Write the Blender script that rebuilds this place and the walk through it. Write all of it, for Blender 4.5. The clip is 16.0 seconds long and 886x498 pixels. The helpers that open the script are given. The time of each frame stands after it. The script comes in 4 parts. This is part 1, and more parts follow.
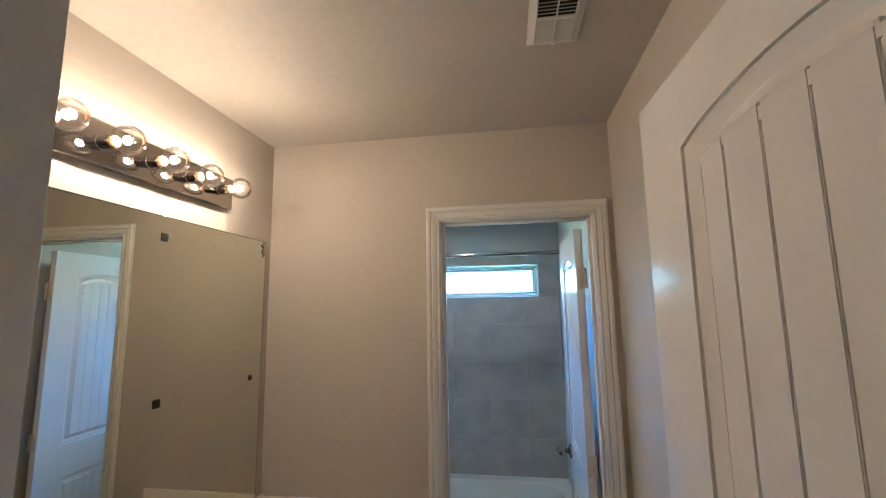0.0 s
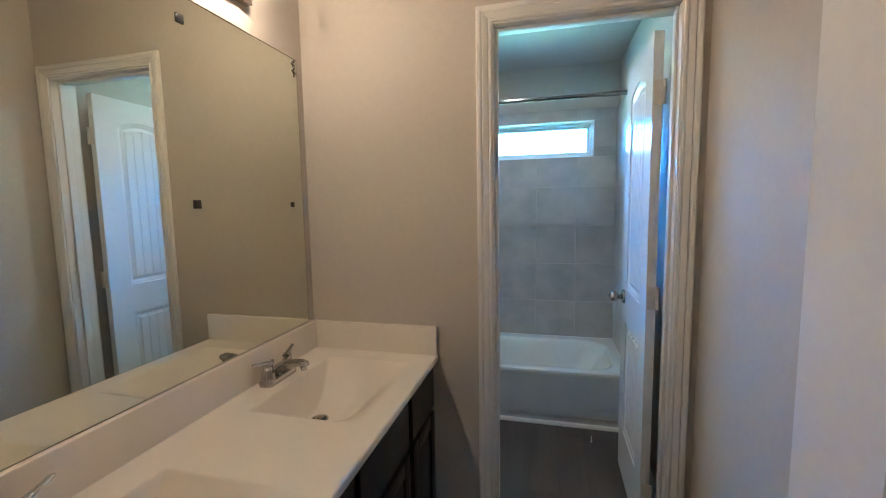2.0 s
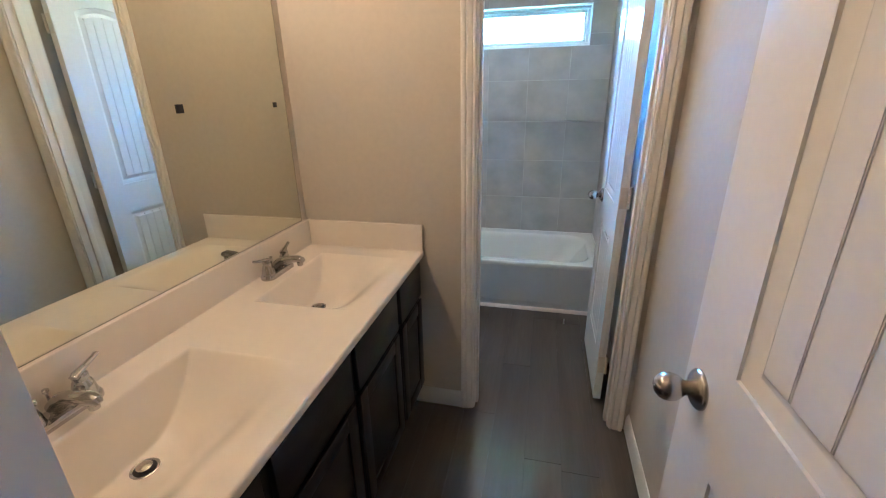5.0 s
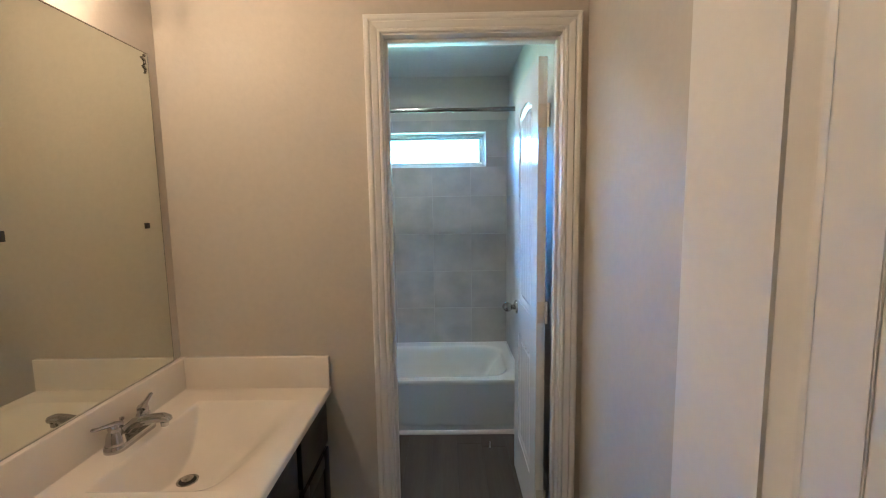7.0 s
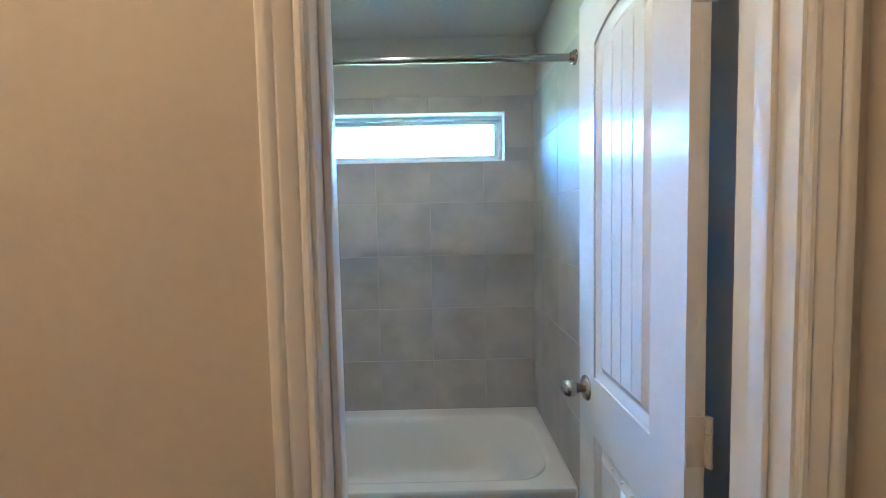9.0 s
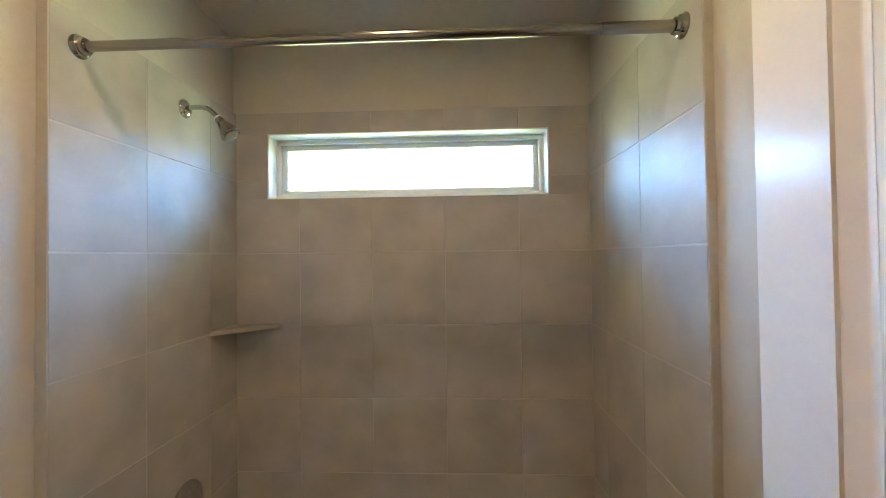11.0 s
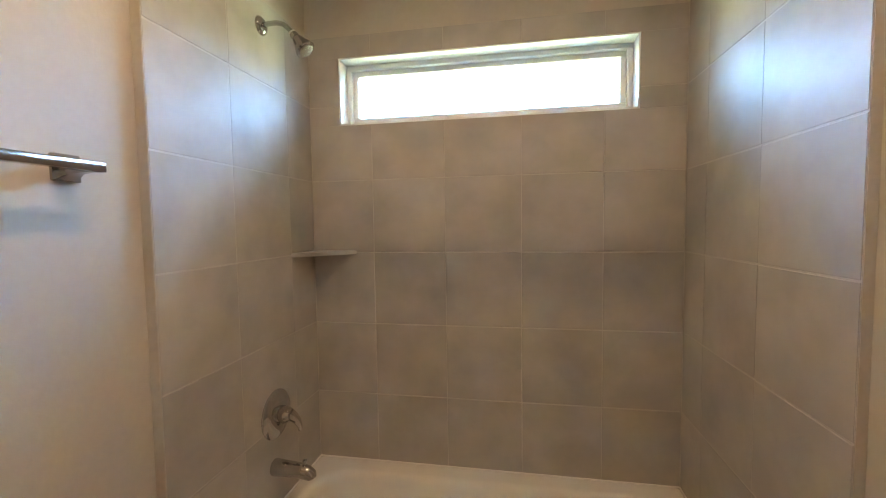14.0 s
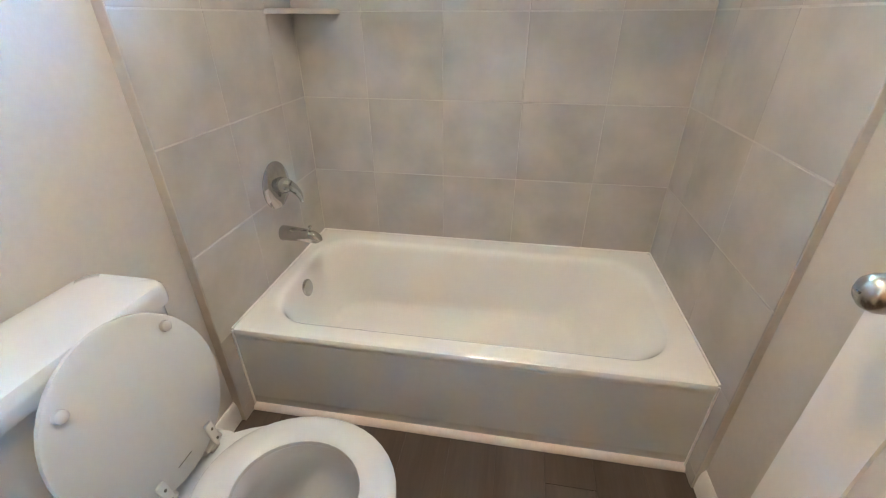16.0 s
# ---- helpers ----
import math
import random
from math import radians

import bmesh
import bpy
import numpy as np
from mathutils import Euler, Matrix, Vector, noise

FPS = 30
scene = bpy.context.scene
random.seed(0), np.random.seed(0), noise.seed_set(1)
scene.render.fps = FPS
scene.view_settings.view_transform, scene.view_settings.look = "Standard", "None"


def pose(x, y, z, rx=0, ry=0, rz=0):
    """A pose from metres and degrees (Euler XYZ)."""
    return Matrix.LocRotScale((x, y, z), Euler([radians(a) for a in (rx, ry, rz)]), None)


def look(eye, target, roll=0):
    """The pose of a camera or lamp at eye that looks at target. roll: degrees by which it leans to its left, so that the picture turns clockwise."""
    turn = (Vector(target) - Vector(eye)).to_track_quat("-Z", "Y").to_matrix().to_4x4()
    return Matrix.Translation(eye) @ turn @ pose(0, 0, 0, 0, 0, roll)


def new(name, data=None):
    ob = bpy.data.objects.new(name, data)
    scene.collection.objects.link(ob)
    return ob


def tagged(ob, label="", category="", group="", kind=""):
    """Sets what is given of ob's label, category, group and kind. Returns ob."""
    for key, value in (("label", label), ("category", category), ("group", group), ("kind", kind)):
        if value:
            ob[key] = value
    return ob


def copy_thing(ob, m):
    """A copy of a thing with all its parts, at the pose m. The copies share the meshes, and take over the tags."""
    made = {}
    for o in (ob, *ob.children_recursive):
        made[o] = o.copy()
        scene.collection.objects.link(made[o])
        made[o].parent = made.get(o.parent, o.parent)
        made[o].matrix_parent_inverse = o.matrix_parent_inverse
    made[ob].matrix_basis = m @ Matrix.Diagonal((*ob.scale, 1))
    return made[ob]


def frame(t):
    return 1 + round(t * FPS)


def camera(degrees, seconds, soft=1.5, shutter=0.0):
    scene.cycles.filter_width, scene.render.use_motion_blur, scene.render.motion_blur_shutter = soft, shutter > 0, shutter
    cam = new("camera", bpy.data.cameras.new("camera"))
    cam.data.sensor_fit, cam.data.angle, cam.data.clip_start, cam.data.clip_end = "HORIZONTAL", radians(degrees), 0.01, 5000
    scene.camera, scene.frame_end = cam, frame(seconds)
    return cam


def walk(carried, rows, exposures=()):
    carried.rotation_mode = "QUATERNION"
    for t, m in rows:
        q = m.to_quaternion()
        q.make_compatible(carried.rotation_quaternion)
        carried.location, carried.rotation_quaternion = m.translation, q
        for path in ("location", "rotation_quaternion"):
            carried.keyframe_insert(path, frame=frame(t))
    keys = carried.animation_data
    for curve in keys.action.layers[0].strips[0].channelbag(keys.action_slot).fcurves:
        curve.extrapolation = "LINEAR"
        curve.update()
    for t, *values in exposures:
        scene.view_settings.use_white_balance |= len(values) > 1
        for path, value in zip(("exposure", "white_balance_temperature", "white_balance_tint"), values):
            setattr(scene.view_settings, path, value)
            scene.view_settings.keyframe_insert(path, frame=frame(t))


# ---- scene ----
# ---- camera and its walk ----
cam = camera(93.5, 16.0, 1.1)
PATH = [
    (0, (1.071, 0.202, 1.701), (0.768, 2.16, 1.969), -0.9),
    (0.5, (1.059, 0.261, 1.649), (0.701, 2.206, 1.948), -0.9),
    (1, (1.034, 0.311, 1.563), (0.619, 2.254, 1.79), -0.8),
    (1.5, (1.01, 0.339, 1.481), (0.556, 2.286, 1.532), -0.9),
    (2, (0.996, 0.358, 1.4), (0.504, 2.286, 1.198), -1.0),
    (2.5, (0.996, 0.357, 1.334), (0.479, 2.232, 0.867), -1.3),
    (3, (0.997, 0.353, 1.301), (0.466, 2.148, 0.598), -1.3),
    (3.2, (0.996, 0.351, 1.295), (0.464, 2.116, 0.52), -1.3),
    (5.3, (1.053, 0.261, 1.482), (0.666, 2.114, 0.837), -1.0),
    (5.5, (1.042, 0.246, 1.5), (0.711, 2.13, 0.917), -0.6),
    (6, (1.033, 0.246, 1.504), (0.816, 2.19, 1.085), -0.5),
    (6.5, (1.024, 0.296, 1.489), (0.911, 2.272, 1.199), -0.8),
    (7, (1.006, 0.444, 1.476), (0.987, 2.432, 1.261), -0.9),
    (7.5, (0.987, 0.671, 1.466), (0.985, 2.662, 1.279), -0.8),
    (8, (0.962, 0.929, 1.436), (0.963, 2.922, 1.272), -1.2),
    (8.5, (0.928, 1.179, 1.422), (0.964, 3.174, 1.281), -0.4),
    (8.7, (0.948, 1.271, 1.413), (0.972, 3.267, 1.283), -0.8),
    (10.8, (0.962, 2.05, 1.49), (0.9, 4.049, 1.485), -0.7),
    (11, (0.962, 2.064, 1.516), (0.876, 4.062, 1.549), -0.7),
    (11.5, (0.955, 2.034, 1.588), (0.8, 4.022, 1.738), -0.7),
    (12, (0.963, 1.999, 1.628), (0.732, 3.969, 1.886), -0.6),
    (12.5, (0.953, 2.028, 1.587), (0.663, 3.982, 1.9), -0.5),
    (13, (0.922, 2.07, 1.512), (0.603, 4.025, 1.787), -0.7),
    (13.5, (0.913, 2.095, 1.431), (0.558, 4.059, 1.55), -0.6),
    (14, (0.884, 2.113, 1.349), (0.529, 4.078, 1.23), -0.8),
    (14.5, (0.878, 2.114, 1.292), (0.533, 4.04, 0.886), -0.55),
    (15, (0.862, 2.11, 1.240), (0.548, 3.974, 0.587), -0.3),
    (15.5, (0.871, 2.108, 1.219), (0.567, 3.888, 0.360), -0.2),
    (16, (0.876, 2.107, 1.218), (0.584, 3.830, 0.246), -0.15),
]
# seconds, stops, kelvin, tint
EXPOSURES = [(0.0, 0.18, 5050, 6), (1.5, 0.3, 4800, 4), (2.0, 0.5, 4950, 4), (2.5, 0.87, 5350, 7), (3.0, 1.08, 5550, 9), (5.5, 0.92, 5300, 7), (6.0, 0.72, 5300, 6), (7.0, 0.62, 5400, 6), (7.5, 0.60, 5400, 6), (8.0, 0.58, 5450, 7), (8.7, 0.58, 5550, 8),
             (10.8, 0.22, 10200, 24), (12.0, 0.04, 10000, 24), (13.0, 0.12, 10300, 26), (14.0, 0.38, 11700, 29), (14.5, 0.78, 12000, 27), (15.0, 1.28, 8500, 20), (15.5, 1.43, 7350, 17), (16.0, 1.58, 7250, 18)]
walk(cam, [(t, look(eye, target, roll)) for t, eye, target, roll in PATH], EXPOSURES)

# ---- world and large lights ----
world = bpy.data.worlds.new("world")
scene.world = world
world.use_nodes = True
wn = world.node_tree
sky = wn.nodes.new("ShaderNodeTexSky")
sky.sky_type, sky.sun_disc = "NISHITA", False
sky.sun_elevation, sky.sun_rotation = radians(45), radians(200)
wn.links.new(sky.outputs[0], wn.nodes["Background"].inputs["Color"])
wn.nodes["Background"].inputs["Strength"].default_value = 0.08

BULB_STRENGTH, BULB_COLOR = 635.0, (1.0, 0.68, 0.40)      # vanity globes
CEIL_STRENGTH, CEIL_COLOR = 200.0, (1.0, 0.91, 0.80)       # tub room ceiling light
SKY_STRENGTH, SKY_COLOR = 88.0, (0.07, 0.38, 1.0)         # bright sky beyond the window
BAND_STRENGTH, BAND_COLOR = 12.0, (0.55, 0.85, 1.0)        # added pale glow between lawn and sky
LAWN_STRENGTH, LAWN_COLOR = 26.0, (0.40, 0.82, 0.58)       # sunlit lawn beyond the window


# ---- materials ----
def mat(name, col, rough=0.5, metal=0.0, var=0.0, vscale=2.0, fine=0.0, fscale=60.0,
        bump=0.0, bscale=150.0, rand=0.0, coat=0.0, tint=None, spec=0.5):
    """Paint or stone with large soft variation (var), fine grain (fine), relief (bump) and a shade per piece (rand)."""
    m = bpy.data.materials.new(name)
    m.use_nodes = True
    n, l = m.node_tree.nodes, m.node_tree.links
    b = n["Principled BSDF"]
    b.inputs["Base Color"].default_value = (*col, 1)
    b.inputs["Roughness"].default_value = rough
    b.inputs["Metallic"].default_value = metal
    b.inputs["Specular IOR Level"].default_value = spec
    b.inputs["Coat Weight"].default_value = coat
    b.inputs["Coat Roughness"].default_value = 0.08
    if not (var or fine or bump or rand):
        return m
    tc = n.new("ShaderNodeTexCoord")
    src = tc.outputs["Object"]
    oi = n.new("ShaderNodeObjectInfo")
    if rand:
        sc = n.new("ShaderNodeVectorMath")
        sc.operation = "SCALE"
        cb = n.new("ShaderNodeCombineXYZ")
        for i in range(3):
            l.new(oi.outputs["Random"], cb.inputs[i])
        l.new(cb.outputs[0], sc.inputs[0])
        sc.inputs["Scale"].default_value = 37.0
        ad = n.new("ShaderNodeVectorMath")
        l.new(src, ad.inputs[0])
        l.new(sc.outputs[0], ad.inputs[1])
        src = ad.outputs[0]

    def noise_at(scale, detail):
        t = n.new("ShaderNodeTexNoise")
        t.inputs["Scale"].default_value = scale
        t.inputs["Detail"].default_value = detail
        l.new(src, t.inputs["Vector"])
        return t.outputs["Fac"]

    def ranged(fac, lo, hi):
        r = n.new("ShaderNodeMapRange")
        r.inputs["From Min"].default_value, r.inputs["From Max"].default_value = 0.22, 0.78
        r.inputs["To Min"].default_value, r.inputs["To Max"].default_value = lo, hi
        l.new(fac, r.inputs["Value"])
        return r.outputs[0]

    value = None
    parts = []
    if var:
        parts.append(ranged(noise_at(vscale, 2.5), 1 - var, 1 + var))
    if fine:
        parts.append(ranged(noise_at(fscale, 5), 1 - fine, 1 + fine))
    if rand:
        r = n.new("ShaderNodeMapRange")
        r.inputs["To Min"].default_value, r.inputs["To Max"].default_value = 1 - rand, 1 + rand
        l.new(oi.outputs["Random"], r.inputs["Value"])
        parts.append(r.outputs[0])
    for p in parts:
        if value is None:
            value = p
        else:
            mu = n.new("ShaderNodeMath")
            mu.operation = "MULTIPLY"
            l.new(value, mu.inputs[0])
            l.new(p, mu.inputs[1])
            value = mu.outputs[0]
    if value is not None:
        mx = n.new("ShaderNodeVectorMath")
        mx.operation = "SCALE"
        if tint and var:
            mc = n.new("ShaderNodeMix")
            mc.data_type = "RGBA"
            mc.inputs[6].default_value, mc.inputs[7].default_value = (*col, 1), (*tint, 1)
            l.new(ranged(noise_at(vscale * 1.7, 3), 0, 1), mc.inputs[0])
            l.new(mc.outputs[2], mx.inputs[0])
        else:
            mx.inputs[0].default_value = col
        l.new(value, mx.inputs["Scale"])
        l.new(mx.outputs[0], b.inputs["Base Color"])
    if fine or var:
        l.new(ranged(noise_at(vscale * 2, 1), rough * 0.96, min(1, rough * 1.04)), b.inputs["Roughness"])
    if bump:
        bp = n.new("ShaderNodeBump")
        bp.inputs["Strength"].default_value = bump
        bp.inputs["Distance"].default_value = 0.004
        l.new(noise_at(bscale, 3), bp.inputs["Height"])
        l.new(bp.outputs[0], b.inputs["Normal"])
    return m


def glow(name, col, strength):
    m = bpy.data.materials.new(name)
    m.use_nodes = True
    b = m.node_tree.nodes["Principled BSDF"]
    b.inputs["Base Color"].default_value = (0.8, 0.8, 0.8, 1)
    b.inputs["Emission Color"].default_value = (*col, 1)
    b.inputs["Emission Strength"].default_value = strength
    return m


def clear(name, ior=1.45, gloss=1.0):
    """Thin clear glass: lets light straight through, with a surface gloss."""
    m = bpy.data.materials.new(name)
    m.use_nodes = True
    n, l = m.node_tree.nodes, m.node_tree.links
    n.remove(n["Principled BSDF"])
    tr, gl, fr, mx = (
        n.new("ShaderNodeBsdfTransparent"), n.new("ShaderNodeBsdfGlossy"), n.new("ShaderNodeFresnel"), n.new("ShaderNodeMixShader"))
    fr.inputs["IOR"].default_value = ior
    gl.inputs["Roughness"].default_value = 0.02
    part_gloss = n.new("ShaderNodeMath")
    part_gloss.operation = "MULTIPLY"
    part_gloss.inputs[1].default_value = gloss
    l.new(fr.outputs[0], part_gloss.inputs[0])
    l.new(part_gloss.outputs[0], mx.inputs[0])
    l.new(tr.outputs[0], mx.inputs[1])
    l.new(gl.outputs[0], mx.inputs[2])
    l.new(mx.outputs[0], n["Material Output"].inputs["Surface"])
    return m


def wood_floor(name):
    m = mat(name, (0.072, 0.052, 0.038), 0.36, var=0.2, vscale=3, fine=0.12, fscale=30, bump=0.10, bscale=60, rand=0.10,
            tint=(0.105, 0.081, 0.064))
    n, l = m.node_tree.nodes, m.node_tree.links
    for t in [q for q in n if q.type == "TEX_NOISE"]:
        old = t.inputs["Vector"].links[0].from_socket
        mp = n.new("ShaderNodeMapping")
        mp.inputs["Scale"].default_value = (3.2, 0.28, 1)
        l.new(old, mp.inputs["Vector"])
        l.new(mp.outputs[0], t.inputs["Vector"])
    return m


M_WALL = mat("beige wall paint", (0.56, 0.51, 0.445), 0.62, var=0.03, vscale=1.3, fine=0.03, fscale=45, bump=0.13, bscale=95, spec=0.14)
M_CEIL = mat("ceiling paint", (0.56, 0.515, 0.45), 0.8, var=0.03, vscale=1.1, fine=0.05, fscale=40, bump=0.26, bscale=60)
M_TRIM = mat("white trim paint", (0.78, 0.76, 0.72), 0.38, var=0.02, vscale=3, fine=0.015, spec=0.2)
M_DOOR = mat("white door paint", (0.77, 0.75, 0.72), 0.18, var=0.02, vscale=2, fine=0.02, bump=0.05, bscale=55, spec=0.14)
M_TILE = mat("grey beige ceramic tile", (0.43, 0.398, 0.36), 0.42, var=0.16, vscale=5.0, fine=0.015, fscale=40, bump=0.03, bscale=9,
             rand=0.035, tint=(0.475, 0.443, 0.406), spec=0.11)
M_GROUT = mat("pale grout", (0.52, 0.49, 0.45), 0.8, var=0.08, vscale=9, fine=0.06, fscale=90, bump=0.3)
M_EDGE = mat("tile edge trim", (0.56, 0.50, 0.43), 0.55, var=0.08, vscale=9, fine=0.05)
M_COUNTER = mat("cultured marble", (0.85, 0.785, 0.705), 0.22, var=0.02, vscale=5, fine=0.015, fscale=30, coat=0.15)
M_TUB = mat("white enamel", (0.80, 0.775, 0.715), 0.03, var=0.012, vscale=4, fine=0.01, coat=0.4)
# the apron's shade is in its colour: enamel darker and greyer than the basin's
M_APRON = mat("shaded white enamel", (0.70, 0.69, 0.665), 0.22, var=0.03, vscale=3, fine=0.02, bump=0.04, bscale=30)
M_PORC = mat("white porcelain", (0.63, 0.63, 0.62), 0.1, var=0.01, vscale=4, fine=0.01, coat=0.4)
M_SEAT = mat("white plastic", (0.54, 0.54, 0.515), 0.22, var=0.01, vscale=5, fine=0.01)
M_CHROME = mat("chrome", (0.50, 0.49, 0.49), 0.07, 1.0, var=0.03, vscale=12, fine=0.02)
M_PLATE = mat("polished chrome plate", (0.50, 0.46, 0.43), 0.06, 1.0, var=0.03, vscale=6, fine=0.02)
M_NICKEL = mat("brushed nickel", (0.46, 0.43, 0.40), 0.26, 1.0, var=0.06, vscale=14, fine=0.05, fscale=160)
M_STEEL = mat("satin steel", (0.34, 0.305, 0.28), 0.13, 1.0, var=0.04, vscale=9, fine=0.03, fscale=120)
M_MIRROR = mat("mirror silver", (0.74, 0.755, 0.67), 0.0, 1.0)
M_MEDGE = mat("mirror edge", (0.12, 0.14, 0.12), 0.3, 0.4, var=0.1, fine=0.05)
M_BLACK = mat("black adhesive pad", (0.02, 0.018, 0.018), 0.5, var=0.1, fine=0.1)
M_CAB = mat("espresso stained wood", (0.013, 0.0095, 0.010), 0.30, var=0.2, vscale=5, fine=0.12, fscale=70, bump=0.08, bscale=90)
M_CABIN = mat("espresso face frame", (0.010, 0.007, 0.007), 0.45, var=0.15, vscale=5, fine=0.1)
M_CAULK = mat("white caulk", (0.80, 0.77, 0.73), 0.5, var=0.05, vscale=20, fine=0.04)
M_PINK = mat("primed shoe moulding", (0.76, 0.66, 0.59), 0.5, var=0.05, vscale=14, fine=0.04)
M_VENT = mat("white vent enamel", (0.74, 0.72, 0.68), 0.4, var=0.03, vscale=9, fine=0.03)
# near-black that paints the shade inside hollows: vent duct and sink drains
M_DARK = mat("unlit hollow black", (0.02, 0.02, 0.02), 0.8, var=0.1, fine=0.1)
M_FLOOR = wood_floor("grey brown vinyl plank")
M_SUB = mat("dark plank joint", (0.036, 0.027, 0.021), 0.7, var=0.1, fine=0.1)
M_VINYL = mat("white window vinyl", (0.82, 0.83, 0.81), 0.35, var=0.02, vscale=8, fine=0.02)
M_HINGE = mat("paint-covered hinge", (0.66, 0.60, 0.52), 0.4, var=0.06, vscale=20, fine=0.05, bump=0.1)
M_SOCKET = mat("amber bulb base", (0.75, 0.36, 0.16), 0.4, var=0.1, vscale=30, fine=0.08)
M_GLASS = clear("clear bulb glass", 1.42, 0.6)
M_PANE = clear("window glass")
M_FIL = glow("lit filament", BULB_COLOR, BULB_STRENGTH)
M_LAMP = glow("lit opal glass", CEIL_COLOR, CEIL_STRENGTH)
M_SKY = glow("bright sky", SKY_COLOR, SKY_STRENGTH)
M_LAWN = glow("sunlit lawn", LAWN_COLOR, LAWN_STRENGTH)
M_GLOW_BAND = glow("pale glowing band", BAND_COLOR, BAND_STRENGTH)


# ---- mesh tools ----
def link_mesh(name, bm, m, smooth=True):
    bmesh.ops.recalc_face_normals(bm, faces=bm.faces)
    me = bpy.data.meshes.new(name)
    bm.to_mesh(me)
    bm.free()
    me.materials.append(m)
    if smooth:
        me.shade_smooth()
        me.set_sharp_from_angle(angle=radians(38))
    return new(name, me)


def part(name, bm, m, parent, label=""):
    ob = link_mesh(name, bm, m)
    ob.parent = parent
    if label:
        tagged(ob, label)
    return ob


def thing(name, label, category, m=None, group="", kind=""):
    ob = new(name)
    ob.empty_display_size = 0.1
    if m is not None:
        ob.matrix_world = m
    return tagged(ob, label, category, group, kind)


def box(x0, x1, y0, y1, z0, z1, bev=0.0, seg=2, bm=None):
    b = bm or bmesh.new()
    g = bmesh.ops.create_cube(b, size=1)["verts"]
    bmesh.ops.transform(b, verts=g, matrix=Matrix.Translation(((x0 + x1) / 2, (y0 + y1) / 2, (z0 + z1) / 2))
                        @ Matrix.Diagonal((x1 - x0, y1 - y0, z1 - z0, 1)))
    if bev:
        es = list({e for v in g for e in v.link_edges})
        bmesh.ops.bevel(b, geom=es, offset=bev, segments=seg, profile=0.5, affect="EDGES")
    return b


def loft(loops, cap0=True, cap1=True, closed=True, bm=None):
    """Skin through rings of points with the same count."""
    b = bm or bmesh.new()
    rings = [[b.verts.new(p) for p in r] for r in loops]
    n = len(rings[0])
    for a, c in zip(rings, rings[1:]):
        for i in range(n if closed else n - 1):
            j = (i + 1) % n
            b.faces.new((a[i], a[j], c[j], c[i]))
    if cap0:
        b.faces.new(rings[0])
    if cap1:
        b.faces.new(rings[-1])
    return b


def lathe(profile, m=None, n=28, bm=None):
    """profile: (radius, height) along local z, placed by m."""
    b = bm or bmesh.new()
    m = m or Matrix()
    loops = [[m @ Vector((max(r, 1e-4) * math.cos(2 * math.pi * i / n), max(r, 1e-4) * math.sin(2 * math.pi * i / n), h))
              for i in range(n)] for r, h in profile]
    return loft(loops, bm=b)


def tube(points, radii, n=16, flat=1.0, bm=None):
    """Round or flattened bar along a path. radii: one for each point."""
    pts = [Vector(p) for p in points]
    loops = []
    for i, p in enumerate(pts):
        d = (pts[min(i + 1, len(pts) - 1)] - pts[max(i - 1, 0)]).normalized()
        up = Vector((0, 0, 1)) if abs(d.z) < 0.95 else Vector((0, 1, 0))
        s = d.cross(up).normalized()
        u = s.cross(d)
        loops.append([p + radii[i] * (s * math.cos(2 * math.pi * k / n) + u * flat * math.sin(2 * math.pi * k / n)) for k in range(n)])
    return loft(loops, bm=bm)


def prism(pts, m, depth, bev=0.0):
    """A flat outline in local xy, pushed out along local z by depth."""
    b = bmesh.new()
    f = b.faces.new([b.verts.new((x, y, 0)) for x, y in pts])
    g = bmesh.ops.extrude_face_region(b, geom=[f])["geom"]
    bmesh.ops.translate(b, verts=[v for v in g if isinstance(v, bmesh.types.BMVert)], vec=(0, 0, depth))
    if bev:
        bmesh.ops.bevel(b, geom=[e for e in b.edges if abs(e.verts[0].co.z - depth) < 1e-6 and abs(e.verts[1].co.z - depth) < 1e-6],
                        offset=bev, segments=2, affect="EDGES")
    bmesh.ops.transform(b, matrix=m, verts=b.verts)
    return b


def round_rect(x0, x1, y0, y1, r, z, n=12):
    """Ring of 4n points, counter-clockwise, with round corners."""
    out = []
    for cx, cy, a in ((x1 - r, y1 - r, 0), (x0 + r, y1 - r, 90), (x0 + r, y0 + r, 180), (x1 - r, y0 + r, 270)):
        for i in range(n):
            t = radians(a + 90 * i / (n - 1))
            out.append((cx + r * math.cos(t), cy + r * math.sin(t), z))
    return out


def structure(name, bm, m, label, category):
    return tagged(link_mesh(name, bm, m), label, category, kind="structure")


# ---- plan ----
W = 1.503                      # width of both rooms
YS, YP, TH = 0.42, 1.95, 0.115  # entry wall and partition faces, wall thickness
YN = 3.79                      # far wall behind its tiles
H = 2.452
DX0, DX1, DH = 0.794, 1.416, 2.058      # partition doorway
EX0, EX1, EH = 0.782, 1.398, 2.075      # entry doorway
WX0, WX1, WZ0, WZ1 = 0.160, 1.322, 1.760, 2.032   # window opening
YB = YP + TH
FZ = -0.018                    # finished floor
HY0 = -1.05                    # far side of the hall


def wall_with_hole(y0, y1, x0, x1, hx0, hx1, hz0, hz1):
    b = bmesh.new()
    box(x0, hx0, y0, y1, FZ, H, bm=b)
    box(hx1, x1, y0, y1, FZ, H, bm=b)
    if hz0 > 0:
        box(hx0, hx1, y0, y1, FZ, hz0, bm=b)
    box(hx0, hx1, y0, y1, hz1, H, bm=b)
    return b


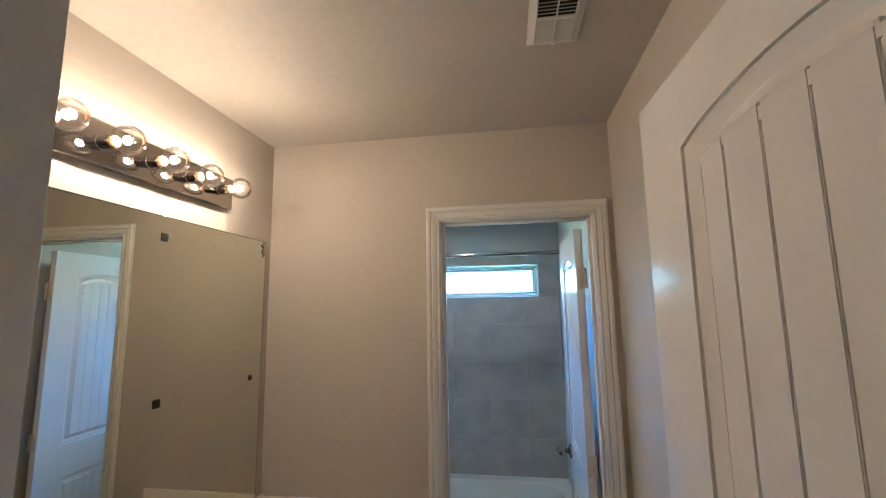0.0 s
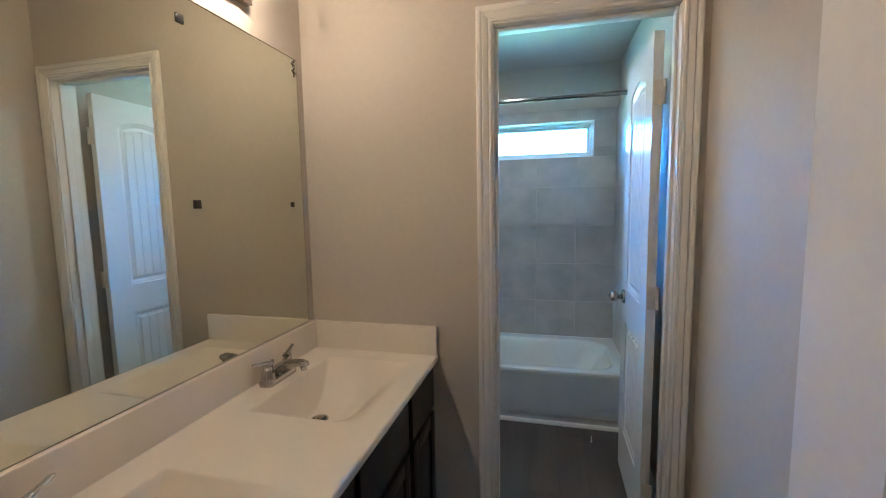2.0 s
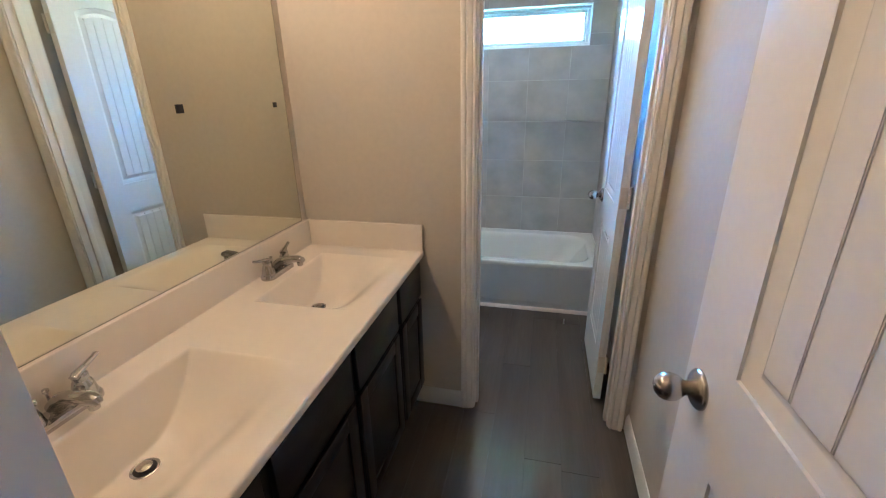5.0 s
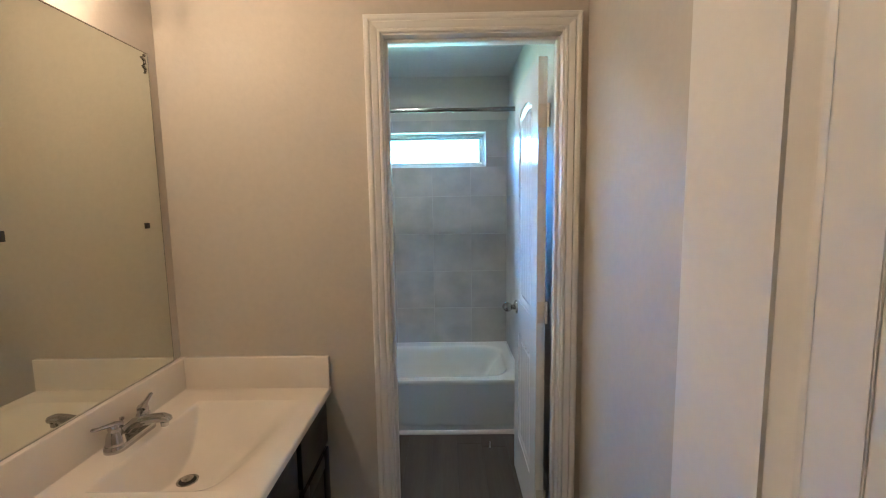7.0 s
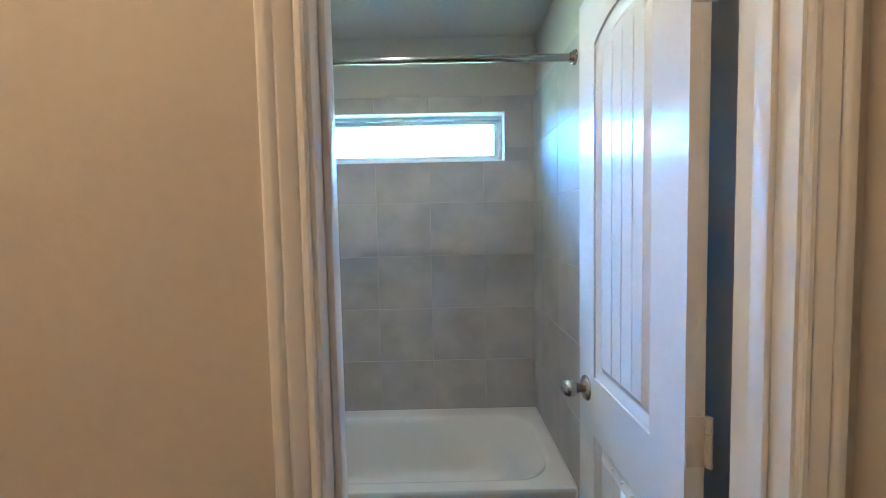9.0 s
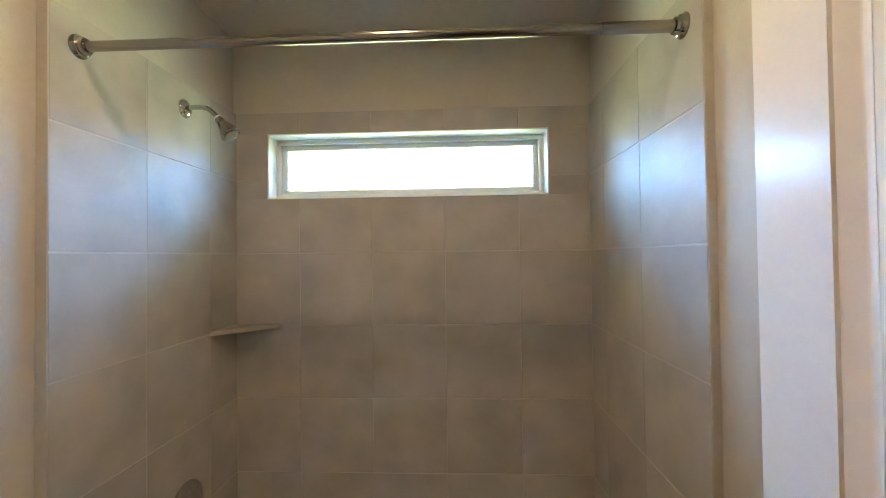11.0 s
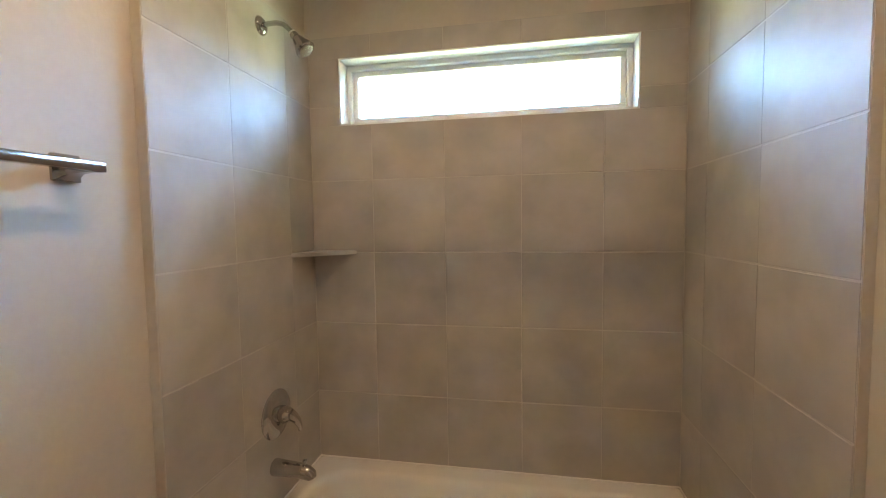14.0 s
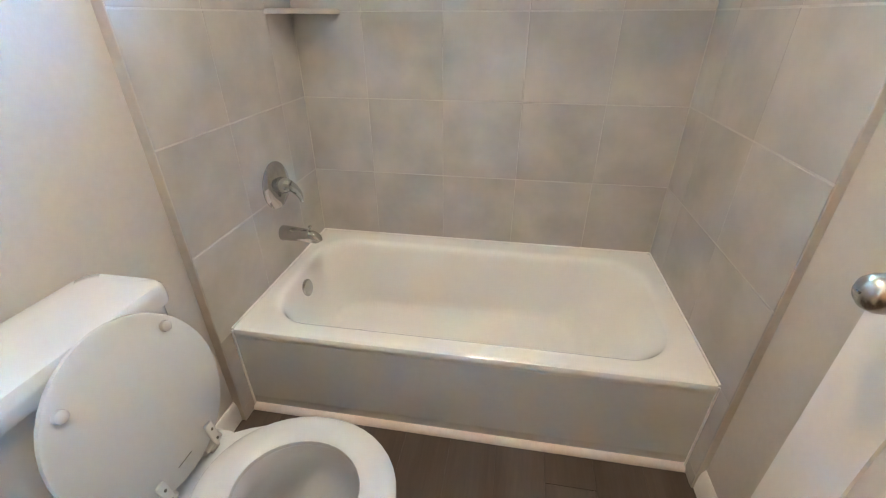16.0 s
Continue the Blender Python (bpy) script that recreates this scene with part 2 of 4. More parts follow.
slab = box(-0.7, 2.3, HY0 - 0.1, YS - TH, FZ - 0.12, FZ - 0.002)
box(-0.115, W + 0.115, YS - TH, YN + 0.14, FZ - 0.12, FZ - 0.002, bm=slab)
sub_floor = structure("floor", slab, M_SUB, "dark grey brown wood-look vinyl plank floor", "floor")
slab = box(-0.7, 2.3, HY0 - 0.1, YS, H, H + 0.12)
box(-0.115, W + 0.115, YS, YN + 0.14, H, H + 0.12, bm=slab)
structure("ceiling", slab, M_CEIL, "beige textured plaster ceiling", "ceiling")
wall_west = structure("wall_west", box(-0.115, 0, YS - TH, YN, FZ, H), M_WALL, "beige painted drywall wall behind vanity and tub", "wall")
wall_east = structure("wall_east", box(W, W + 0.115, YS - TH, YN, FZ, H), M_WALL, "beige painted drywall wall", "wall")
wall_partition = structure("wall_partition", wall_with_hole(YP, YB, 0, W, DX0 - 0.018, DX1 + 0.018, 0, DH + 0.018), M_WALL,
                           "beige painted drywall partition with a doorway", "wall")
wall_south = structure("wall_south", wall_with_hole(YS - TH, YS, 0, W, EX0 - 0.018, EX1 + 0.018, 0, EH + 0.018), M_WALL,
                       "beige painted drywall wall with the entry doorway", "wall")
wall_north = structure("wall_north", wall_with_hole(YN, YN + 0.14, -0.115, W + 0.115, WX0, WX1, WZ0, WZ1), M_WALL,
                       "beige painted far wall with a narrow high window", "wall")
structure("wall_hall_south", box(-0.6, 2.2, HY0 - 0.1, HY0, FZ, H), M_WALL, "beige painted hall wall", "wall")
structure("wall_hall_west", box(-0.7, -0.6, HY0, YS, FZ, H), M_WALL, "beige painted hall wall", "wall")
structure("wall_hall_east", box(2.2, 2.3, HY0, YS, FZ, H), M_WALL, "beige painted hall wall", "wall")
structure("wall_hall_north_a", box(-0.6, -0.115, YS - TH, YS, FZ, H), M_WALL, "beige painted hall wall", "wall")
structure("wall_hall_north_b", box(W + 0.115, 2.2, YS - TH, YS, FZ, H), M_WALL, "beige painted hall wall", "wall")

# sky and lawn beyond the window
structure("backdrop_sky", box(-3.6, 5.1, YN + 1.6, YN + 1.62, 2.12, 3.3), M_SKY, "bright overcast blue sky beyond the window", "sky")
lawn = box(-3.6, 5.1, YN + 1.6, YN + 1.62, -0.3, 1.745)
box(-3.6, 5.1, YN + 0.2, YN + 1.599, -0.32, -0.3, bm=lawn)
structure("backdrop_lawn", lawn, M_LAWN, "sunlit green lawn beyond the window", "lawn")

# made-up glowing strip that fills the gap between lawn and sky
structure("backdrop_glow_band", box(-3.6, 5.1, YN + 1.6, YN + 1.62, 1.75, 2.115), M_GLOW_BAND, "pale glowing band added between lawn and sky beyond the window", "sky")
# unseen slab added above the window to cut off light from the steep sky
structure("roof_eave", box(-3.0, 4.5, YN + 0.15, YN + 0.60, 2.29, 2.42), M_TRIM, "white slab added outside, out of view, to block the steep sky", "eave")

# ---- doorway trim ----
CASING = ((0, 0), (0, 0.008), (0.003, 0.0105), (0.009, 0.0105), (0.0125, 0.0065), (0.0165, 0.0112), (0.032, 0.0150), (0.0365, 0.0108),
          (0.0410, 0.0165), (0.0450, 0.0180), (0.0530, 0.0175), (0.058, 0.012), (0.058, 0))


def casing(parent, x0, x1, zt, y, s):
    """Mitred casing round an opening on a wall face at y; s is -1 when the face looks towards -y."""
    e = 0.006
    def side(xe, d):
        low = [(xe + d * (u + e), y + s * h, FZ) for u, h in CASING]
        top = [(xe + d * (u + e), y + s * h, zt + e + u) for u, h in CASING]
        return loft([low, top])
    part("casing_side", side(x0, -1), M_TRIM, parent)
    part("casing_side", side(x1, 1), M_TRIM, parent)
    a = [(x0 - e - u, y + s * h, zt + e + u) for u, h in CASING]
    c = [(x1 + e + u, y + s * h, zt + e + u) for u, h in CASING]
    part("casing_head", loft([a, c]), M_TRIM, parent)


def door_frame(name, x0, x1, zt, y0, y1, stop_y, both=True):
    t = thing(name, "white painted door jamb with moulded casing", "door frame", kind="structure")
    part("jamb", box(x0 - 0.016, x0, y0, y1, FZ, zt + 0.016, 0.0015), M_TRIM, t)
    part("jamb", box(x1, x1 + 0.016, y0, y1, FZ, zt + 0.016, 0.0015), M_TRIM, t)
    part("head_jamb", box(x0, x1, y0, y1, zt, zt + 0.016, 0.0015), M_TRIM, t)
    part("door_stop", box(x0, x0 + 0.011, stop_y, stop_y + 0.032, FZ, zt, 0.003), M_TRIM, t)
    part("door_stop", box(x1 - 0.011, x1, stop_y, stop_y + 0.032, FZ, zt, 0.003), M_TRIM, t)
    part("door_stop", box(x0 + 0.011, x1 - 0.011, stop_y, stop_y + 0.032, zt - 0.011, zt, 0.003), M_TRIM, t)
    casing(t, x0, x1, zt, y0, -1)
    if both:
        casing(t, x0, x1, zt, y1, 1)
    return t


door_frame("door_frame_1", DX0, DX1, DH, YP, YB, YP + 0.035)
door_frame("door_frame_2", EX0, EX1, EH, YS - TH, YS, YS - 0.082, False)

BASE = ((0, 0), (0.013, 0), (0.013, 0.058), (0.0105, 0.066), (0.0105, 0.072), (0.006, 0.082), (0.004, 0.088), (0, 0.088))


def baseboard(p, q, nx, ny):
    """Moulded baseboard along a wall from p to q; (nx, ny) points into the room."""
    loops = [[(x + nx * u, y + ny * u, FZ + z) for u, z in BASE] for x, y in (p, q)]
    structure("baseboard", loft(loops), M_TRIM, "white moulded baseboard along the wall", "baseboard")


baseboard((0.50, YP), (DX0 - 0.065, YP), 0, -1)
baseboard((W, YS + 0.02), (W, YP), -1, 0)
baseboard((W, YB), (W, 2.965), -1, 0)
baseboard((0, YB), (0, 2.965), 1, 0)
baseboard((0.013, YB), (DX0 - 0.082, YB), 0, 1)

# ---- tiled tub surround ----
ROWS = (FZ + 0.002, 0.036, 0.335, 0.637, 0.938, 1.237, 1.535, 1.838, 2.120)
FAR_X = (0.031, 0.297, 0.597, 0.898, 1.200, 1.481)
LEFT_Y = (2.966, 3.262, 3.578, 3.760)
RIGHT_Y = (2.966, 3.290, 3.594, 3.760)
TX0, TX1, TYN, TY0 = 0.030, 1.482, 3.760, 2.965
backer = box(0.0005, TX0 - 0.0025, TY0, YN - 0.0005, FZ, 2.120)
part("backer", backer, M_EDGE, wall_west, "cream painted tile edge")
part("backer", box(TX1 + 0.0025, W - 0.0005, TY0, YN - 0.0005, FZ, 2.120), M_EDGE, wall_east, "cream painted tile edge")
bk = bmesh.new()
for a in ((TX0, WX0, FZ, 2.118), (WX1, TX1, FZ, 2.118), (WX0, WX1, FZ, WZ0), (WX0, WX1, WZ1, 2.118)):
    box(a[0], a[1], TYN + 0.0025, YN - 0.0005, a[2], a[3], bm=bk)
part("backer", bk, M_GROUT, wall_north)
gn = bmesh.new()
for a in ((TX0, WX0, FZ, 2.118), (WX1, TX1, FZ, 2.118), (WX0, WX1, FZ, WZ0), (WX0, WX1, WZ1, 2.118)):
    box(a[0], a[1], TYN + 0.0013, TYN + 0.0024, a[2], a[3], bm=gn)
part("grout", gn, M_GROUT, wall_north)
part("grout", box(TX0 - 0.0025, TX0 - 0.0009, TY0 + 0.001, TYN + 0.002, FZ, 2.119), M_GROUT, wall_west)
part("grout", box(TX1 + 0.0009, TX1 + 0.0025, TY0 + 0.001, TYN + 0.002, FZ, 2.119), M_GROUT, wall_east)

# ---- window ----
win = thing("window_1", "white vinyl frame of a narrow high window", "window", kind="structure")
yf = YN + 0.045
part("reveal", box(WX0 - 0.0, WX1, TYN + 0.001, YN + 0.13, WZ1 - 0.006, WZ1, 0.001), M_VINYL, win)
part("reveal", box(WX0, WX1, TYN + 0.001, YN + 0.13, WZ0, WZ0 + 0.006, 0.001), M_VINYL, win)
part("reveal", box(WX0, WX0 + 0.006, TYN + 0.001, YN + 0.13, WZ0 + 0.006, WZ1 - 0.006, 0.001), M_VINYL, win)
part("reveal", box(WX1 - 0.006, WX1, TYN + 0.001, YN + 0.13, WZ0 + 0.006, WZ1 - 0.006, 0.001), M_VINYL, win)


def ring_frame(name, x0, x1, z0, z1, w, ya, yb):
    part(name, box(x0, x1, ya, yb, z1 - w, z1, 0.003), M_VINYL, win)
    part(name, box(x0, x1, ya, yb, z0, z0 + w, 0.003), M_VINYL, win)
    part(name, box(x0, x0 + w, ya, yb, z0 + w, z1 - w, 0.003), M_VINYL, win)
    part(name, box(x1 - w, x1, ya, yb, z0 + w, z1 - w, 0.003), M_VINYL, win)


ring_frame("window_frame", WX0 + 0.006, WX1 - 0.006, WZ0 + 0.006, WZ1 - 0.006, 0.020, yf, yf + 0.06)
ring_frame("sash", WX0 + 0.027, WX1 - 0.027, WZ0 + 0.027, WZ1 - 0.027, 0.022, yf + 0.018, yf + 0.05)
pane = part("pane", box(WX0 + 0.048, WX1 - 0.048, yf + 0.031, yf + 0.035, WZ0 + 0.048, WZ1 - 0.048), M_PANE, win, "clear bright window pane")
pane.visible_shadow = False


# ---- doors ----
def panel_outline(x0, x1, z0, z1, arch, inset, n=14):
    x0, x1, z0, z1 = x0 + inset, x1 - inset, z0 + inset, z1 - inset
    pts = [(x0, z0), (x1, z0)]
    if arch <= 0:
        return pts + [(x1, z1), (x0, z1)]
    for i in range(n + 1):
        a = math.pi * i / n
        pts.append((x1 - (x1 - x0) * i / n,
                    z1 + arch * math.sin(a) ** 0.8))
    return pts


def door_leaf(name, w, h, m, knob_z, label, hinges, s0, s1, panels, grooves, cut):
    """Leaf with an arched plank panel over a square plank panel. Local x from hinge to lock, face towards +y."""
    t = thing(name, label, "door", m, kind="")
    th, rc = 0.035, 0.018
    fy = th
    P = [(s0, w - s1, *p) for p in panels]
    part("slab", box(0, w, 0, th - rc, 0, h, 0.0015), M_DOOR, t)
    face = Matrix.Translation((0, fy - rc - 0.0005, 0)) @ Matrix(((1, 0, 0, 0), (0, 0, 1, 0), (0, 1, 0, 0), (0, 0, 0, 1)))
    d = rc + 0.0005
    bands = [("stile", [(0, 0), (s0, 0), (s0, h), (0, h)]), ("stile", [(w - s1, 0), (w, 0), (w, h), (w - s1, h)]),
             ("rail", [(s0, 0), (w - s1, 0), (w - s1, P[1][2]), (s0, P[1][2])]),
             ("rail", [(s0, P[1][3]), (w - s1, P[1][3]), (w - s1, P[0][2]), (s0, P[0][2])])]
    arch_pts = panel_outline(*P[0], 0)[2:]
    bands.append(("rail", [(s0, h)] + arch_pts[::-1] + [(w - s1, h)]))
    for nm, pts in bands:
        part(nm, prism(pts, face, d), M_DOOR, t)
    for x0, x1, z0, z1, arch in P:
        rings = []
        for inset, depth in ((0.0, 0.0), (0.0010, -0.0048), (0.0042, -0.0052), (0.0210, -0.0152), (0.0235, -0.0160), (0.0262, -0.0152), (0.0442, -0.0054)):
            rings.append([(x, fy + depth, z) for x, z in panel_outline(x0, x1, z0, z1, arch, inset)])
        part("moulding", loft(rings, False, False), M_DOOR, t)
        # planks with grooves between them
        a0, a1, b0 = x0 + 0.044, x1 - 0.044, z0 + 0.044
        cuts = [a0, *grooves, a1]
        for i in range(len(cuts) - 1):
            p0 = cuts[i] + (cut if i else 0)
            p1 = cuts[i + 1] - (cut if i < len(cuts) - 2 else 0)
            if i:
                gx = p0 - cut      # shallow floor of the groove, closed above its end
                part("groove", box(gx - 0.003, gx + 0.003, fy - rc, fy - 0.0058 - 1.4 * cut, b0, z1 - 0.034), M_DOOR, t)
                part("groove_end", box(gx - 0.0024, gx + 0.0024, fy - rc, fy - 0.0060, z1 - 0.036, z1 + arch * 0.8 - 0.044 if arch else z1 - 0.030), M_DOOR, t)
            tops = []
            for j in range(5):
                x = p1 + (p0 - p1) * j / 4
                f = (x1 - x) / (x1 - x0)
                tops.append((x, z1 - 0.044 + (arch * math.sin(math.pi * f) ** 0.8 if arch else 0)))
            part("plank", prism([(p0, b0), (p1, b0)] + tops, Matrix.Translation((0, 0.0005, 0)) @ face, 0.0126, 0.0012), M_DOOR, t)
    # knob: rose, neck and egg-shaped grip on both faces
    for sgn, y0 in ((1, fy), (-1, 0.0)):
        km = Matrix.Translation((w - 0.062, y0, knob_z)) @ Euler((radians(-90 * sgn), 0, 0)).to_matrix().to_4x4()
        part("knob", lathe([(0.0, 0.018), (0.0125, 0.018), (0.0135, 0.025), (0.0185, 0.031), (0.0232, 0.039), (0.0250, 0.047), (0.0244, 0.056),
                                 (0.0205, 0.0650), (0.0125, 0.0720), (0.0, 0.0745)], km), M_NICKEL, t, "brushed nickel egg-shaped door knob")
        part("rose", lathe([(0.0, 0.0), (0.036, 0.0), (0.036, 0.003), (0.0335, 0.007), (0.027, 0.0115), (0.0180, 0.0155), (0.0135, 0.0185), (0.0, 0.0185)], km), M_NICKEL, t)
        part("keyhole", box(-0.0035, 0.0035, -0.0012, 0.0012, 0.0740, 0.0755), M_STEEL, t).matrix_local = km
    part("latch_plate", box(w - 0.0005, w + 0.0012, 0.006, 0.029, knob_z - 0.028, knob_z + 0.028, 0.0005), M_NICKEL, t)
    for z in hinges:
        hg = part("hinge", box(-0.0022, 0.0, 0.003, 0.032, z - 0.045, z + 0.045, 0.0006), M_HINGE, t, "paint-covered steel hinge")
        for q in range(3):
            part("hinge_knuckle", tube([(-0.004, -0.004, z - 0.045 + q * 0.03 + 0.001), (-0.004, -0.004, z - 0.016 + q * 0.03)], [0.0065, 0.0065], 12),
                 M_HINGE, hg)
        part("jamb_leaf", box(-0.012, -0.004, -0.0045, -0.0025, z - 0.045, z + 0.045, 0.0004), M_HINGE, hg)
    return t


door_leaf("door_1", 0.546, 2.02, pose(1.402, 2.107, 0.010, 0, 0, 89.9), 0.922,
          "white arched two-panel plank door standing open into the tub room", (0.20, 1.02, 1.80), 0.122, 0.116,
          ((0.970, 1.870, 0.036), (0.235, 0.806, 0.0)), (0.215, 0.270, 0.325), 0.0013)
door_leaf("door_2", 0.60, 2.055, pose(1.396, 0.432, 0.012, 0, 0, 92.3), 0.945,
          "white arched two-panel plank entry door standing open", (0.20, 1.02, 1.82), 0.038, 0.156,
          ((1.036, 1.926, 0.030), (0.242, 0.836, 0.0)), (0.119, 0.190, 0.265, 0.342), 0.0020)

# ---- vanity ----
SINKS = ((0.822, 0.266), (1.600, 0.232))      # middle and half length
CT, CX = 0.802, 0.556


def counter_height(x, y):
    d = 0.0
    for yc, hl in SINKS:
        u = max(0.0, 1 - (hl - abs(y - yc)) / 0.225)
        q = [(x - 0.128) / 0.052, 1 - u * u, 1.0]
        k = 45.0
        s = -math.log(sum(math.exp(-k * max(-1.0, min(v, 3))) for v in q)) / k
        f = max(0.0, min(1.0, (0.515 - x) / 0.235))
        d = max(d, 0.138 * max(0.0, min(1.0, s)) * f * f * (3 - 2 * f))
    return CT - d


xs = [0.02 + 0.108 * i / 26 for i in range(27)] + [0.128 + (CX - 0.128) * i / 110 for i in range(1, 111)]
ys = [YS + 0.002]
for y1 in [yc + d * hl for yc, hl in SINKS for d in (-1, 1)] + [YP - 0.002]:
    y0, steps = ys[-1], max(2, round((y1 - ys[-1]) / 0.0045))
    ys += [y0 + (y1 - y0) * j / steps for j in range(1, steps + 1)]
vs = [(x, y, counter_height(x, y)) for y in ys for x in xs]
nx = len(xs)
fs = [(j * nx + i, j * nx + i + 1, (j + 1) * nx + i + 1, (j + 1) * nx + i) for j in range(len(ys) - 1) for i in range(nx - 1)]
me = bpy.data.meshes.new("counter_surface")
me.from_pydata(vs, [], fs)
me.materials.append(M_COUNTER)
me.shade_smooth()
countertop = thing("countertop", "cream cultured marble double-sink vanity top", "countertop")
surf = new("sink_surface", me)
surf.parent = countertop
prof = [(CX, CT), (CX + 0.003, CT - 0.001), (CX + 0.0055, CT - 0.004), (CX + 0.006, CT - 0.008), (CX + 0.006, CT - 0.024), (CX + 0.003, CT - 0.026), (CX - 0.03, CT - 0.026)]
part("front_edge", loft([[(x, y, z) for x, z in prof] for y in (YS + 0.002, YP - 0.002)], closed=False, cap0=False, cap1=False), M_COUNTER, countertop)
part("backsplash", box(0.0008, 0.021, YS + 0.002, YP - 0.001, CT - 0.02, 0.921, 0.003, 3), M_COUNTER, countertop)
part("side_splash", box(0.0215, 0.560, YP - 0.0205, YP - 0.001, CT - 0.004, 0.921, 0.003, 3), M_COUNTER, countertop)
for yc, hl in SINKS:
    zd = counter_height(0.222, yc)
    dr = part("drain", lathe([(0.021, -0.006), (0.029, -0.001), (0.030, 0.001), (0.027, 0.002), (0.023, 0.0005), (0.021, -0.006)],
                             Matrix.Translation((0.222, yc, zd + 0.001))), M_NICKEL, countertop, "nickel sink drain ring")
    # no opening: a black disc gives the dark of the drain under the stopper
    part("drain_hole", lathe([(0.0, 0.0004), (0.0235, 0.0004), (0.0235, 0.0014), (0.0, 0.0014)], Matrix.Translation((0.222, yc, zd + 0.0005))), M_DARK, dr)
    part("stopper", lathe([(0.0, 0.0), (0.013, 0.0), (0.0165, 0.004), (0.0165, 0.007), (0.012, 0.009), (0.0, 0.0095)],
                          Matrix.Translation((0.222, yc, zd + 0.002))), M_NICKEL, dr)


def cabinet_door(parent, y0, y1, z0, z1, name):
    """Overlay front: raised frame with a recessed centre for doors, plain bevelled slab for drawer fronts."""
    if name == "drawer_front":
        part(name, box(0.528, 0.546, y0, y1, z0, z1, 0.004, 2), M_CAB, parent)
        return
    d = part(name, box(0.528, 0.538, y0, y1, z0, z1, 0.002), M_CAB, parent)
    s = 0.055
    part("stile", box(0.5385, 0.547, y0, y0 + s, z0, z1, 0.003), M_CAB, d)
    part("stile", box(0.5385, 0.547, y1 - s, y1, z0, z1, 0.003), M_CAB, d)
    part("rail", box(0.5385, 0.547, y0 + s, y1 - s, z0, z0 + s, 0.003), M_CAB, d)
    part("rail", box(0.5385, 0.547, y0 + s, y1 - s, z1 - s, z1, 0.003), M_CAB, d)


UNITS = ((YS + 0.004, 0.822), (0.824, 1.232), (1.234, 1.638), (1.640, YP - 0.002))
for y0, y1 in UNITS:
    cb = thing("vanity_cabinet", "dark espresso vanity base cabinet with drawer front and door", "cabinet", group="vanity cabinets")
    part("body", box(0.002, 0.508, y0, y1, 0.10, CT - 0.150, 0.001), M_CABIN, cb)
    part("toe_kick", box(0.03, 0.445, y0, y1, FZ, 0.099), M_CABIN, cb)
    ff = bmesh.new()
    box(0.5085, 0.527, y0, y0 + 0.022, 0.10, CT - 0.027, bm=ff)
    box(0.5085, 0.527, y1 - 0.022, y1, 0.10, CT - 0.027, bm=ff)
    for z0, z1 in ((0.10, 0.125), (0.555, 0.60), (0.745, CT - 0.027)):
        box(0.5085, 0.527, y0 + 0.022, y1 - 0.022, z0, z1, bm=ff)
    part("face_frame", ff, M_CABIN, cb)
    g = 0.017
    cabinet_door(cb, y0 + g, y1 - g, 0.590, 0.752, "drawer_front")
    cabinet_door(cb, y0 + g, y1 - g, 0.112, 0.572, "door")


def faucet(yc):
    t = thing("faucet", "chrome two-handle centerset faucet on the vanity top", "faucet", pose(0.066, yc - 0.018 * (yc < 1), CT) @ Matrix.Scale(1.08, 4), "vanity faucets")
    base = loft([round_rect(-0.026, 0.026, -0.079, 0.079, 0.0255, z) for z in (0.0, 0.010)] +
                [round_rect(-0.023, 0.023, -0.076, 0.076, 0.0225, 0.016), round_rect(-0.017, 0.017, -0.07, 0.07, 0.0165, 0.018)])
    part("base_plate", base, M_CHROME, t)
    for s in (-1, 1):
        hm = Matrix.Translation((0, s * 0.051, 0.014))
        h = part("handle", lathe([(0.0, 0.0), (0.0235, 0.0), (0.0238, 0.005), (0.0222, 0.010), (0.0205, 0.022), (0.0168, 0.034), (0.0142, 0.037), (0.0150, 0.042), (0.0150, 0.050), (0.011, 0.056), (0.0, 0.058)], hm), M_CHROME, t)
        part("lever", tube([(0.006, s * 0.036, 0.064), (0.003, s * 0.050, 0.070), (-0.003, s * 0.068, 0.073), (-0.009, s * 0.090, 0.077), (-0.012, s * 0.101, 0.080), (-0.013, s * 0.105, 0.080)],
                           [0.0105, 0.0100, 0.0078, 0.0064, 0.0070, 0.004], 12, 0.65), M_CHROME, h)
    part("spout", tube([(-0.004, 0, 0.014), (0.0, 0, 0.030), (0.014, 0, 0.043), (0.040, 0, 0.052), (0.070, 0, 0.058), (0.092, 0, 0.060), (0.107, 0, 0.056), (0.112, 0, 0.051)],
                       [0.023, 0.022, 0.020, 0.018, 0.0165, 0.0155, 0.013, 0.008], 18, 0.78), M_CHROME, t)
    part("aerator", lathe([(0.0, 0.0), (0.0095, 0.0), (0.0105, 0.012), (0.0, 0.012)], Matrix.Translation((0.096, 0, 0.037))), M_CHROME, t)
    part("lift_rod", lathe([(0.0, 0.0), (0.0028, 0.0), (0.0028, 0.036), (0.006, 0.039), (0.006, 0.045), (0.0, 0.047)], Matrix.Translation((-0.021, 0, 0.016)), 12), M_CHROME, t)
    return t


f1 = faucet(SINKS[0][0])
copy_thing(f1, pose(0.066, SINKS[1][0], CT))

